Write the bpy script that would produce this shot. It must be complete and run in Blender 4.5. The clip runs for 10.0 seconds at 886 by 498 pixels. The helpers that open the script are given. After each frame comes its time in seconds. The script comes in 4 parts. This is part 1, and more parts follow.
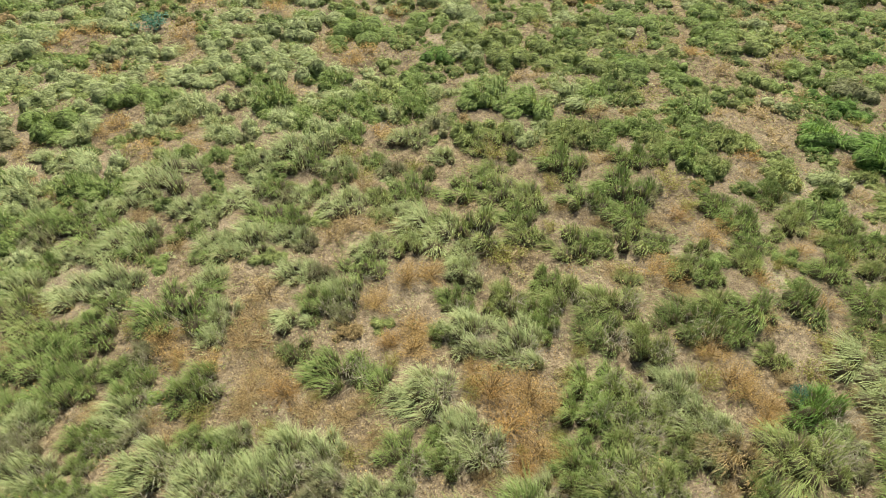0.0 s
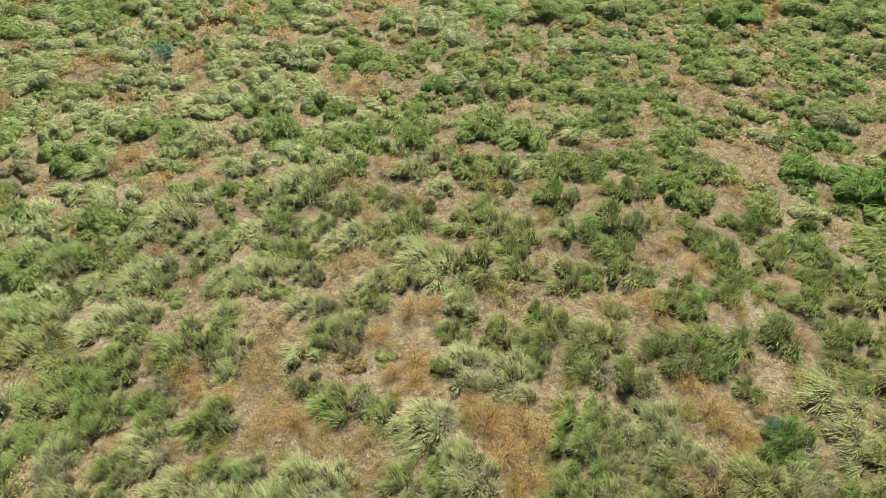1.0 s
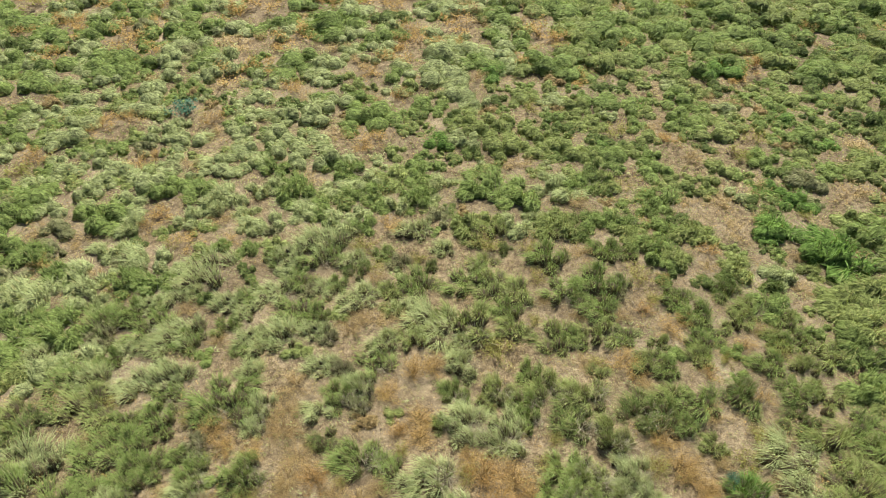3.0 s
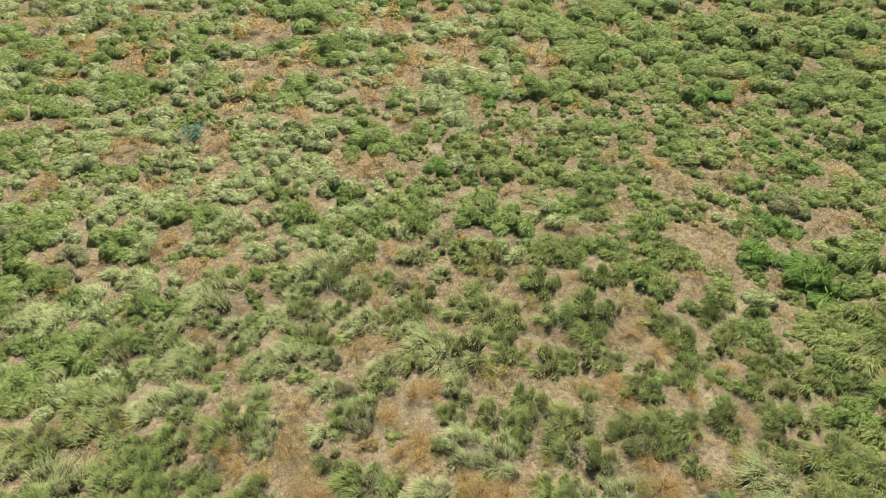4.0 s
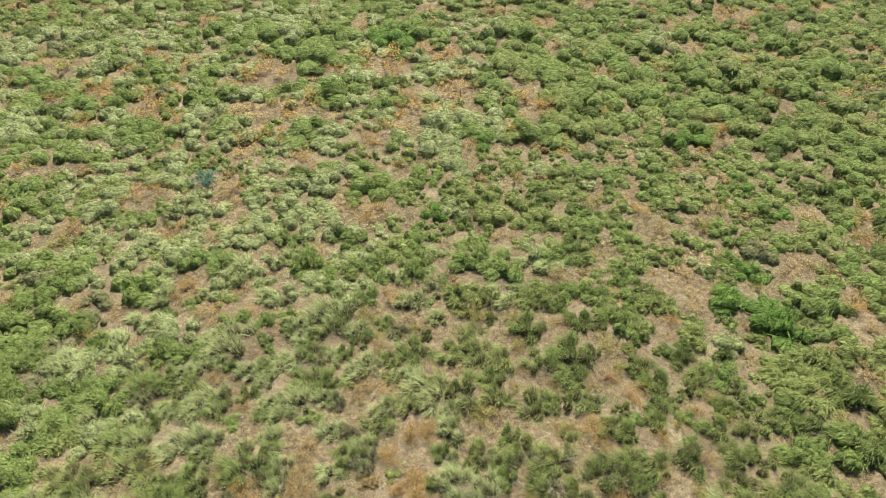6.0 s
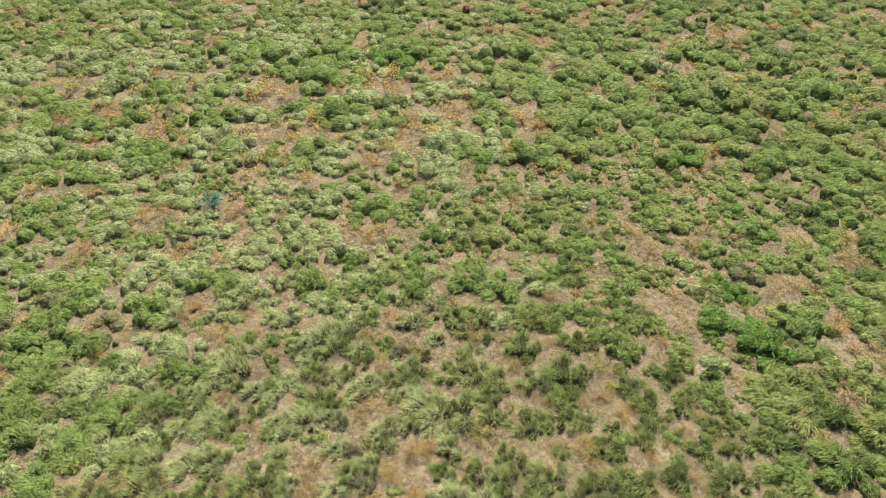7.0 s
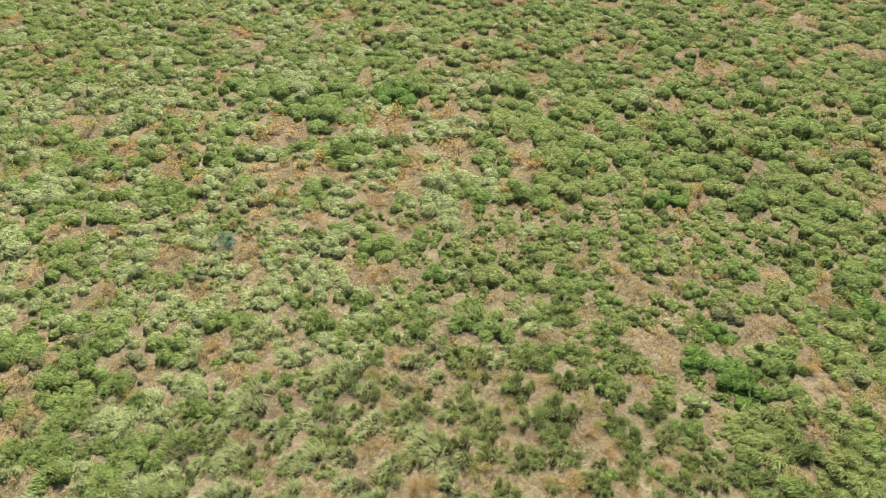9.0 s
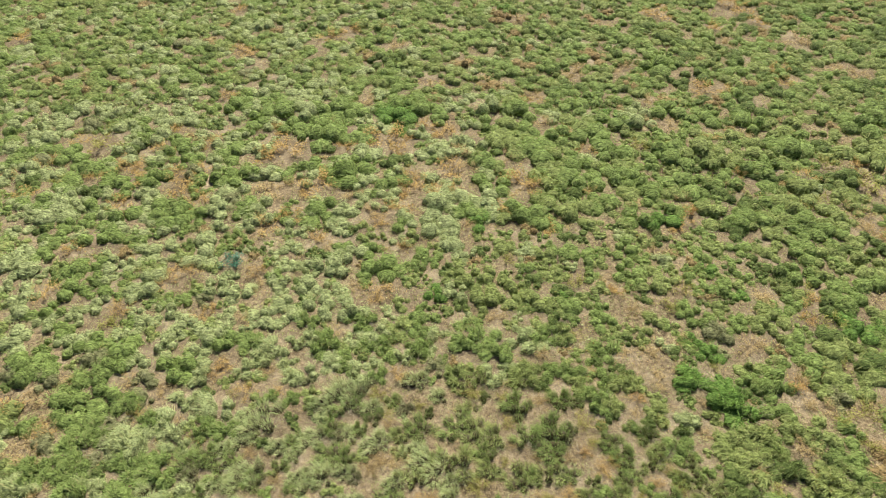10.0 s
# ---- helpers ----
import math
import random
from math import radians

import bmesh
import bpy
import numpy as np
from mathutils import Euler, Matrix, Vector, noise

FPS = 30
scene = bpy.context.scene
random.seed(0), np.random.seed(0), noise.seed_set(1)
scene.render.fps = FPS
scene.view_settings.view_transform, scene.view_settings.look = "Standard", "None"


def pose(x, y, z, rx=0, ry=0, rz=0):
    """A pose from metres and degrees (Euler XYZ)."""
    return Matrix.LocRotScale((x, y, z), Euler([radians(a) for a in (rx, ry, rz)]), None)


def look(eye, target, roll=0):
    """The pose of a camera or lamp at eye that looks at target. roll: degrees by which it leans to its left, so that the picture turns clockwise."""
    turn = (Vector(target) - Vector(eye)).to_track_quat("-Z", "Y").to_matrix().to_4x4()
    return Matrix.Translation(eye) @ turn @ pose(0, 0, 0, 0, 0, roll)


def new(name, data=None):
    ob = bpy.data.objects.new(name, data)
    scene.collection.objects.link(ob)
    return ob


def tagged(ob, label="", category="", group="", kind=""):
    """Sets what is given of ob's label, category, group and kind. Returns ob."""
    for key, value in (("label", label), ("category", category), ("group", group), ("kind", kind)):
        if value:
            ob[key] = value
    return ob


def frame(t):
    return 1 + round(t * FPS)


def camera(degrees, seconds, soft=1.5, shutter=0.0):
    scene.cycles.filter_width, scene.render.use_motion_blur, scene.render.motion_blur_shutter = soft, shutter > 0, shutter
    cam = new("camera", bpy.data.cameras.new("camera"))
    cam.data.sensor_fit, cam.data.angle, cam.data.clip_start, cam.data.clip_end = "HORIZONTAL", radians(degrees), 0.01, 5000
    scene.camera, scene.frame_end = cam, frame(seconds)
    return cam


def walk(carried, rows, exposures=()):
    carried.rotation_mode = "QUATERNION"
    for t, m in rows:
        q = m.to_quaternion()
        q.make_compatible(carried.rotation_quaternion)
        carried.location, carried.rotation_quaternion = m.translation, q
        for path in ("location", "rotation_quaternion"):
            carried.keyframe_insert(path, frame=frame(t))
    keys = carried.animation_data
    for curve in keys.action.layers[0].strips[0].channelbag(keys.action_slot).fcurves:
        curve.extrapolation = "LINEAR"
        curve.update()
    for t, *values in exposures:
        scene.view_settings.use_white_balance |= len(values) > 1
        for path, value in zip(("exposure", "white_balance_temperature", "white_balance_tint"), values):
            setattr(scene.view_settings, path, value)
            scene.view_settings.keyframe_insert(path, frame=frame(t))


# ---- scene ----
# the camera rises straight up over level pasture, looking ahead and 45 degrees down
cam = camera(72.0, 10.0, soft=1.0)
PATH = [
    (0, (0.002, -0.018, 4.49), (0.006, 1.405, 3.084), 0.4),
    (0.5, (0.012, -0.014, 4.784), (0.013, 1.402, 3.372), 0.35),
    (1, (0.007, 0.002, 5.076), (0.01, 1.414, 3.657), 0.33),
    (1.5, (0.001, 0.008, 5.355), (0.003, 1.418, 3.935), 0.35),
    (2, (0.002, 0.012, 5.63), (0.003, 1.423, 4.213), 0.35),
    (2.5, (-0.009, 0.019, 5.898), (-0.008, 1.429, 4.479), 0.38),
    (4, (0.017, -0.005, 6.729), (0.018, 1.405, 5.31), 0.38),
    (4.5, (0.029, -0.011, 7.003), (0.029, 1.398, 5.584), 0.36),
    (5, (0.056, -0.022, 7.289), (0.055, 1.387, 5.87), 0.33),
    (5.5, (0.08, -0.036, 7.559), (0.079, 1.374, 6.14), 0.3),
    (7, (0.118, -0.062, 8.379), (0.117, 1.351, 6.964), 0.3),
    (7.5, (0.104, -0.064, 8.654), (0.104, 1.349, 7.239), 0.3),
    (8, (0.093, -0.07, 8.945), (0.093, 1.344, 7.531), 0.3),
    (8.5, (0.09, -0.066, 9.229), (0.09, 1.349, 7.816), 0.3),
    (9, (0.086, -0.068, 9.526), (0.087, 1.348, 8.114), 0.33),
    (9.5, (0.06, -0.075, 9.811), (0.064, 1.344, 8.402), 0.42),
    (10, (0.048, -0.09, 10.102), (0.053, 1.332, 8.696), 0.5),
]
walk(cam, [(t, look(eye, target, roll)) for t, eye, target, roll in PATH])

# ---- light: clear sky, high sun ahead and to the right ----
SUN_EL, SUN_AZ = 56.0, 12.0          # azimuth clockwise from straight ahead (+y)
world = bpy.data.worlds.new("sky")
scene.world = world
world.use_nodes = True
wn = world.node_tree
sky = wn.nodes.new("ShaderNodeTexSky")
sky.sky_type, sky.sun_disc = "NISHITA", False
sky.sun_elevation, sky.sun_rotation = radians(SUN_EL), radians(SUN_AZ)
back = next(n for n in wn.nodes if n.type == "BACKGROUND")
back.inputs["Strength"].default_value = 0.05
wn.links.new(sky.outputs["Color"], back.inputs["Color"])
sun_data = bpy.data.lights.new("sun", "SUN")
sun_data.energy, sun_data.angle, sun_data.color = 5.0, radians(0.53), (1.0, 0.95, 0.83)
sun = new("sun", sun_data)
sun_way = Vector((math.sin(radians(SUN_AZ)) * math.cos(radians(SUN_EL)), math.cos(radians(SUN_AZ)) * math.cos(radians(SUN_EL)), math.sin(radians(SUN_EL))))
sun.matrix_world = look(tuple(sun_way * 60), (0, 0, 0))
scene.view_settings.exposure = 0.96


# ---- materials ----
def material(name):
    m = bpy.data.materials.new(name)
    m.use_nodes = True
    return m, m.node_tree, next(n for n in m.node_tree.nodes if n.type == "BSDF_PRINCIPLED")


def node(tree, kind, **inputs):
    n = tree.nodes.new(kind)
    for key, value in inputs.items():
        n.inputs[key.replace("_", " ")].default_value = value
    return n


def ramp(tree, source, stops):
    r = tree.nodes.new("ShaderNodeValToRGB")
    while len(r.color_ramp.elements) < len(stops):
        r.color_ramp.elements.new(0.5)
    for e, (at, col) in zip(r.color_ramp.elements, stops):
        e.position, e.color = at, (*col, 1)
    tree.links.new(source, r.inputs[0])
    return r.outputs[0]


def mixed(tree, fac, a, b, mode="MIX"):
    m = tree.nodes.new("ShaderNodeMix")
    m.data_type, m.blend_type = "RGBA", mode
    if isinstance(fac, float):
        m.inputs[0].default_value = fac
    else:
        tree.links.new(fac, m.inputs[0])
    for i, c in ((6, a), (7, b)):
        if isinstance(c, tuple):
            m.inputs[i].default_value = (*c, 1)
        else:
            tree.links.new(c, m.inputs[i])
    return m.outputs[2]


def maths(tree, op, a, b):
    m = tree.nodes.new("ShaderNodeMath")
    m.operation, m.use_clamp = op, False
    for i, v in enumerate((a, b)):
        if isinstance(v, (int, float)):
            m.inputs[i].default_value = v
        else:
            tree.links.new(v, m.inputs[i])
    return m.outputs[0]


def leaf_material(name, low, high, straw, straw_share=0.2, thin=0.28, rough=0.6, bleach=0.0):
    """Thin plant matter: each blade its own shade between low and high, some gone to straw, light shining through."""
    m, tree, bsdf = material(name)
    geo, info = tree.nodes.new("ShaderNodeNewGeometry"), tree.nodes.new("ShaderNodeObjectInfo")
    along = tree.nodes.new("ShaderNodeAttribute")
    along.attribute_name = "along"
    island, plant_random = geo.outputs["Random Per Island"], info.outputs["Random"]
    shade = maths(tree, "ADD", maths(tree, "MULTIPLY", island, 0.55), maths(tree, "MULTIPLY", plant_random, 0.45))
    base = mixed(tree, shade, low, high)
    # drift of hue over a few metres
    patch = node(tree, "ShaderNodeTexNoise", Scale=0.35, Detail=3.0)
    tree.links.new(geo.outputs["Position"], patch.inputs["Vector"])
    base = mixed(tree, maths(tree, "MULTIPLY", patch.outputs[0], 0.28), base, tuple(0.6 * h + 0.4 * s for h, s in zip(high, straw)))
    # straw-coloured blades and dry leaf bases
    hashed = maths(tree, "FRACT", maths(tree, "MULTIPLY", island, 37.7), 0)
    dry = maths(tree, "LESS_THAN", hashed, straw_share)
    mass = maths(tree, "GREATER_THAN", along.outputs["Fac"], 1.5)
    dry = maths(tree, "MULTIPLY", dry, maths(tree, "SUBTRACT", 1.0, mass))
    base = mixed(tree, maths(tree, "MULTIPLY", dry, 0.55), base, straw)
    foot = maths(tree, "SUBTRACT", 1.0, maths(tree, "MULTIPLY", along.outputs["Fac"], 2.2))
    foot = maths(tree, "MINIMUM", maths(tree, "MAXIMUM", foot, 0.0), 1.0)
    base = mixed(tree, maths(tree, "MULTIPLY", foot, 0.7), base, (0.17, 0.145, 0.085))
    # blades pale towards their dry tips, painting in the bright sunlit tops of tufts
    tip = maths(tree, "MULTIPLY", maths(tree, "SUBTRACT", along.outputs["Fac"], 0.42), 1.5)
    tip = maths(tree, "MULTIPLY", maths(tree, "MINIMUM", maths(tree, "MAXIMUM", tip, 0.0), 1.0), maths(tree, "SUBTRACT", 1.0, maths(tree, "MULTIPLY", mass, 0.4)))
    base = mixed(tree, maths(tree, "MULTIPLY", tip, bleach), base, (1.36 * high[0] + 0.03, 1.36 * high[1] + 0.035, 1.28 * high[2] + 0.02))
    # the fibrous surface of far tufts, whose blades run together; shaded gaps and lit strands painted in
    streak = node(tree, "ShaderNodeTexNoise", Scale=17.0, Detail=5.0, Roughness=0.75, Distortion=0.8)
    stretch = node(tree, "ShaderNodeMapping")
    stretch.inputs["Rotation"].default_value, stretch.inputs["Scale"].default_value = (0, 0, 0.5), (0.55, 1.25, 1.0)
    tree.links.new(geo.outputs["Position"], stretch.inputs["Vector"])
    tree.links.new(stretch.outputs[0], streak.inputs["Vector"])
    strand_shade = ramp(tree, streak.outputs[0], [(0.38, (0.22, 0.22, 0.20)), (0.50, (0.74, 0.73, 0.70)), (0.62, (1.45, 1.40, 1.42))])
    base = mixed(tree, mass, base, mixed(tree, 1.0, base, strand_shade, "MULTIPLY"))
    tufted = node(tree, "ShaderNodeBump", Strength=1.0, Distance=0.07)
    tree.links.new(maths(tree, "MULTIPLY", streak.outputs[0], mass), tufted.inputs["Height"])
    tree.links.new(tufted.outputs[0], bsdf.inputs["Normal"])
    # inner mound of old thatch, darkened to add the shade between blades
    inner_shade = maths(tree, "LESS_THAN", along.outputs["Fac"], -0.5)
    base = mixed(tree, inner_shade, base, (0.085, 0.068, 0.038))
    tree.links.new(base, bsdf.inputs["Base Color"])
    bsdf.inputs["Roughness"].default_value = rough
    bsdf.inputs["Specular IOR Level"].default_value = 0.14
    glow = tree.nodes.new("ShaderNodeBsdfTranslucent")
    tree.links.new(mixed(tree, 0.5, base, (1.15, 1.1, 0.55), "MULTIPLY"), glow.inputs["Color"])
    both = tree.nodes.new("ShaderNodeMixShader")
    both.inputs[0].default_value = thin
    tree.links.new(bsdf.outputs[0], both.inputs[1])
    tree.links.new(glow.outputs[0], both.inputs[2])
    tree.links.new(both.outputs[0], next(n for n in tree.nodes if n.type == "OUTPUT_MATERIAL").inputs["Surface"])
    return m


STRAW, ASH = (0.40, 0.33, 0.16), (0.25, 0.22, 0.15)
LEAF = {
    # pale: colour raised to paint in the sun's sheen on combed blades
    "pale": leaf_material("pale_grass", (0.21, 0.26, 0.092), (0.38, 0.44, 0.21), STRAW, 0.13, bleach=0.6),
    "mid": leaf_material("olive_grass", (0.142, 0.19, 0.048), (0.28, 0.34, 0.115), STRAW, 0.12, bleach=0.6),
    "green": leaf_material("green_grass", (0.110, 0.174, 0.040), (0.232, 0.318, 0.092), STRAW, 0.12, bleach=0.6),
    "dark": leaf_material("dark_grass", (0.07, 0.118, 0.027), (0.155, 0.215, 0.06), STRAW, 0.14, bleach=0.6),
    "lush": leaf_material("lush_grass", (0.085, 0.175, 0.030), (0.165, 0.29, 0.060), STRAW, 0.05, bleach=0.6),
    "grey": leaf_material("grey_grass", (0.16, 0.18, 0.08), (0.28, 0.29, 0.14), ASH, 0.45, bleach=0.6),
    "dry": leaf_material("dry_orange_leaf", (0.30, 0.185, 0.060), (0.56, 0.385, 0.14), STRAW, 0.25, 0.25, 0.7),
    "brown": leaf_material("dry_tan_leaf", (0.26, 0.18, 0.075), (0.48, 0.37, 0.18), STRAW, 0.35, 0.2, 0.7),
    "russet": leaf_material("russet_leaf", (0.27, 0.145, 0.042), (0.52, 0.33, 0.105), STRAW, 0.2, 0.2, 0.7),
    "weed": leaf_material("weed_leaf", (0.20, 0.215, 0.045), (0.35, 0.345, 0.10), STRAW, 0.2, 0.3, 0.6),
    "teal": leaf_material("teal_leaf", (0.04, 0.13, 0.085), (0.09, 0.22, 0.14), ASH, 0.04, 0.2, 0.5),
}
DEAD = leaf_material("dead_grass", (0.18, 0.16, 0.115), (0.42, 0.38, 0.28), ASH, 0.3, 0.15, 0.8)
TWIG = leaf_material("dry_twig", (0.19, 0.115, 0.045), (0.34, 0.22, 0.09), ASH, 0.2, 0.05, 0.8)
LITTER = leaf_material("straw_litter", (0.17, 0.125, 0.075), (0.42, 0.34, 0.22), (0.09, 0.06, 0.035), 0.35, 0.1, 0.8)


def soil_material():
    m, tree, bsdf = material("pasture_soil")
    geo = tree.nodes.new("ShaderNodeNewGeometry")

    def noise_at(scale, detail, rough=0.6):
        n = node(tree, "ShaderNodeTexNoise", Scale=scale, Detail=detail, Roughness=rough)
        tree.links.new(geo.outputs["Position"], n.inputs["Vector"])
        return n.outputs[0]

    broad, patchy, fine, grit = noise_at(0.3, 4.0), noise_at(1.7, 5.0), noise_at(14.0, 6.0, 0.7), noise_at(70.0, 4.0, 0.7)
    soil = ramp(tree, patchy, [(0.34, (0.12, 0.093, 0.063)), (0.5, (0.20, 0.161, 0.112)), (0.66, (0.345, 0.293, 0.212))])
    straw = ramp(tree, fine, [(0.38, (0.052, 0.037, 0.022)), (0.5, (0.19, 0.146, 0.084)), (0.62, (0.375, 0.305, 0.185))])
    base = mixed(tree, ramp(tree, broad, [(0.40, (0.25,) * 3), (0.62, (0.8,) * 3)]), soil, straw)
    base = mixed(tree, 0.8, base, ramp(tree, grit, [(0.36, (0.45, 0.40, 0.36)), (0.5, (0.95, 0.93, 0.9)), (0.66, (1.25, 1.2, 1.12))]), "MULTIPLY")
    tree.links.new(base, bsdf.inputs["Base Color"])
    bsdf.inputs["Roughness"].default_value = 0.95
    bsdf.inputs["Specular IOR Level"].default_value = 0.1
    bump = node(tree, "ShaderNodeBump", Strength=0.9, Distance=0.03)
    tree.links.new(maths(tree, "ADD", fine, maths(tree, "MULTIPLY", grit, 0.4)), bump.inputs["Height"])
    tree.links.new(bump.outputs[0], bsdf.inputs["Normal"])
    return m


SOIL = soil_material()


# ---- the ground: one sheet, finely waved near the camera, out to the horizon ----
def lie(x, y):
    """Height of the ground."""
    near = np.exp(-((np.asarray(x) / 60.0) ** 2 + ((np.asarray(y) - 10) / 60.0) ** 2))
    waves = 0.030 * np.sin(1.3 * x + 0.7 * y + 1.0) + 0.022 * np.sin(2.9 * y - 1.1 * x) + 0.016 * np.sin(4.3 * x + 3.1 * y + 2.0) + 0.012 * np.sin(7.1 * x - 5.3 * y)
    return waves * near


def sheet(name, xs, ys, mat):
    gx, gy = np.meshgrid(xs, ys)
    verts = np.stack([gx, gy, lie(gx, gy)], -1).reshape(-1, 3)
    nx, ny = len(xs), len(ys)
    i = (np.arange(ny - 1)[:, None] * nx + np.arange(nx - 1)).ravel()
    faces = np.stack([i, i + 1, i + nx + 1, i + nx], -1)
    return new(name, mesh_from(name, verts, [(faces, 4)], mat, smooth=True))


def mesh_from(name, verts, groups, mat, along=None, smooth=False):
    """A mesh from arrays: groups of (faces, corners)."""
    me = bpy.data.meshes.new(name)
    loops = np.concatenate([f.ravel() for f, _ in groups]).astype(np.int32)
    totals = np.concatenate([np.full(len(f), k, np.int32) for f, k in groups])
    starts = np.concatenate([[0], np.cumsum(totals)[:-1]]).astype(np.int32)
    me.vertices.add(len(verts))
    me.vertices.foreach_set("co", np.ascontiguousarray(verts, np.float32).ravel())
    me.loops.add(len(loops))
    me.loops.foreach_set("vertex_index", loops)
    me.polygons.add(len(totals))
    me.polygons.foreach_set("loop_start", starts)
    me.polygons.foreach_set("loop_total", totals)
    if smooth:
        me.polygons.foreach_set("use_smooth", np.ones(len(totals), bool))
    if along is not None:
        me.attributes.new("along", "FLOAT", "POINT").data.foreach_set("value", np.ascontiguousarray(along, np.float32))
    me.materials.append(mat)
    me.update(calc_edges=True)
    return me


def reach(n, first, grow, stop):
    steps = [first]
    while sum(steps) < stop:
        steps.append(steps[-1] * grow)
    return np.cumsum(steps)


inner_x, inner_y = np.arange(-20, 20.01, 0.25), np.arange(0, 26.01, 0.25)
out_steps = reach(0, 0.3, 1.25, 2500)
ground_x = np.concatenate([-20 - out_steps[::-1], inner_x, 20 + out_steps])
ground_y = np.concatenate([-out_steps[::-1], inner_y, 26 + out_steps])
ground = tagged(sheet("ground", ground_x, ground_y, SOIL), "dry tan pasture soil strewn with straw and leaf litter", "ground", kind="structure")

# ---- plants ----
WIND = np.array([-0.80, 0.42])       # the tufts lie over this way


def ribbons(rng, p0, p1, p2, width, steps, facing=(0, 0, 1.0), ruffle=0.5):
    """Tapering blades along curves from p0 by p1 to p2, turned to the side they face. Returns verts, quads, tips, along."""
    n = len(p0)
    s = np.linspace(0, 1, steps + 1)[None, :, None]
    c = (1 - s) ** 2 * p0[:, None] + 2 * s * (1 - s) * p1[:, None] + s ** 2 * p2[:, None]
    side = np.cross(p2 - p1, rng.normal(size=(n, 3)) * ruffle + np.asarray(facing))
    side /= np.linalg.norm(side, axis=1, keepdims=True) + 1e-9
    taper = {1: [1.0], 2: [0.9, 0.9], 3: [0.75, 1.0, 0.7]}[steps]
    off = side[:, None] * (width[:, None, None] * 0.5) * np.array(taper)[None, :, None]
    left, right, tip = c[:, :-1] - off, c[:, :-1] + off, c[:, -1:]
    verts = np.concatenate([left, right, tip], 1)
    k = 2 * steps + 1
    start = (np.arange(n) * k)[:, None]
    quads = [start + np.array([[j, steps + j, steps + j + 1, j + 1]]) for j in range(steps - 1)]
    quads = np.concatenate(quads) if quads else np.zeros((0, 4), int)
    tips = start + np.array([[steps - 1, 2 * steps - 1, 2 * steps]])
    u = np.linspace(0 if steps > 1 else 0.45, 1, steps + 1)
    along = np.tile(np.concatenate([u[:-1], u[:-1], [1.0]]), n)
    return verts.reshape(-1, 3), quads, tips, along


def stacked(*pieces):
    """Several (verts, quads, tips, along) as one."""
    base, vs, qs, ts, als = 0, [], [], [], []
    for v, q, t, al in pieces:
        vs.append(v), qs.append(q + base), ts.append(t + base), als.append(al)
        base += len(v)
    return np.concatenate(vs), np.concatenate(qs), np.concatenate(ts), np.concatenate(als)


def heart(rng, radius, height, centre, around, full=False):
    """The inside of a tuft: an added rough low mound, shade-dark, that stops light leaking through; full: the whole
    lumpy mass of its leaves, for tufts far off.
    """
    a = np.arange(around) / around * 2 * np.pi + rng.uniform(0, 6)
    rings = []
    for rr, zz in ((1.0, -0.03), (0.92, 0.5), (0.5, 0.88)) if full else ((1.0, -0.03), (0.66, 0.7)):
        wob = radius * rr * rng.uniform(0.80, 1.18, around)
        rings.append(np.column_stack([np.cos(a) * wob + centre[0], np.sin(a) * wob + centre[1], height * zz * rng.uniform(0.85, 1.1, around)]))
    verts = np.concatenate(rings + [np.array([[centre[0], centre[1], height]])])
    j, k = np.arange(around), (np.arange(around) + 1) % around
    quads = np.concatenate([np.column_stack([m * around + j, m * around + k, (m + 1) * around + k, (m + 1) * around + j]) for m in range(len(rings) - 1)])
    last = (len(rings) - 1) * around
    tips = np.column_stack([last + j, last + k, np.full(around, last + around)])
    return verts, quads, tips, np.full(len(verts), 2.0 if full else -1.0)


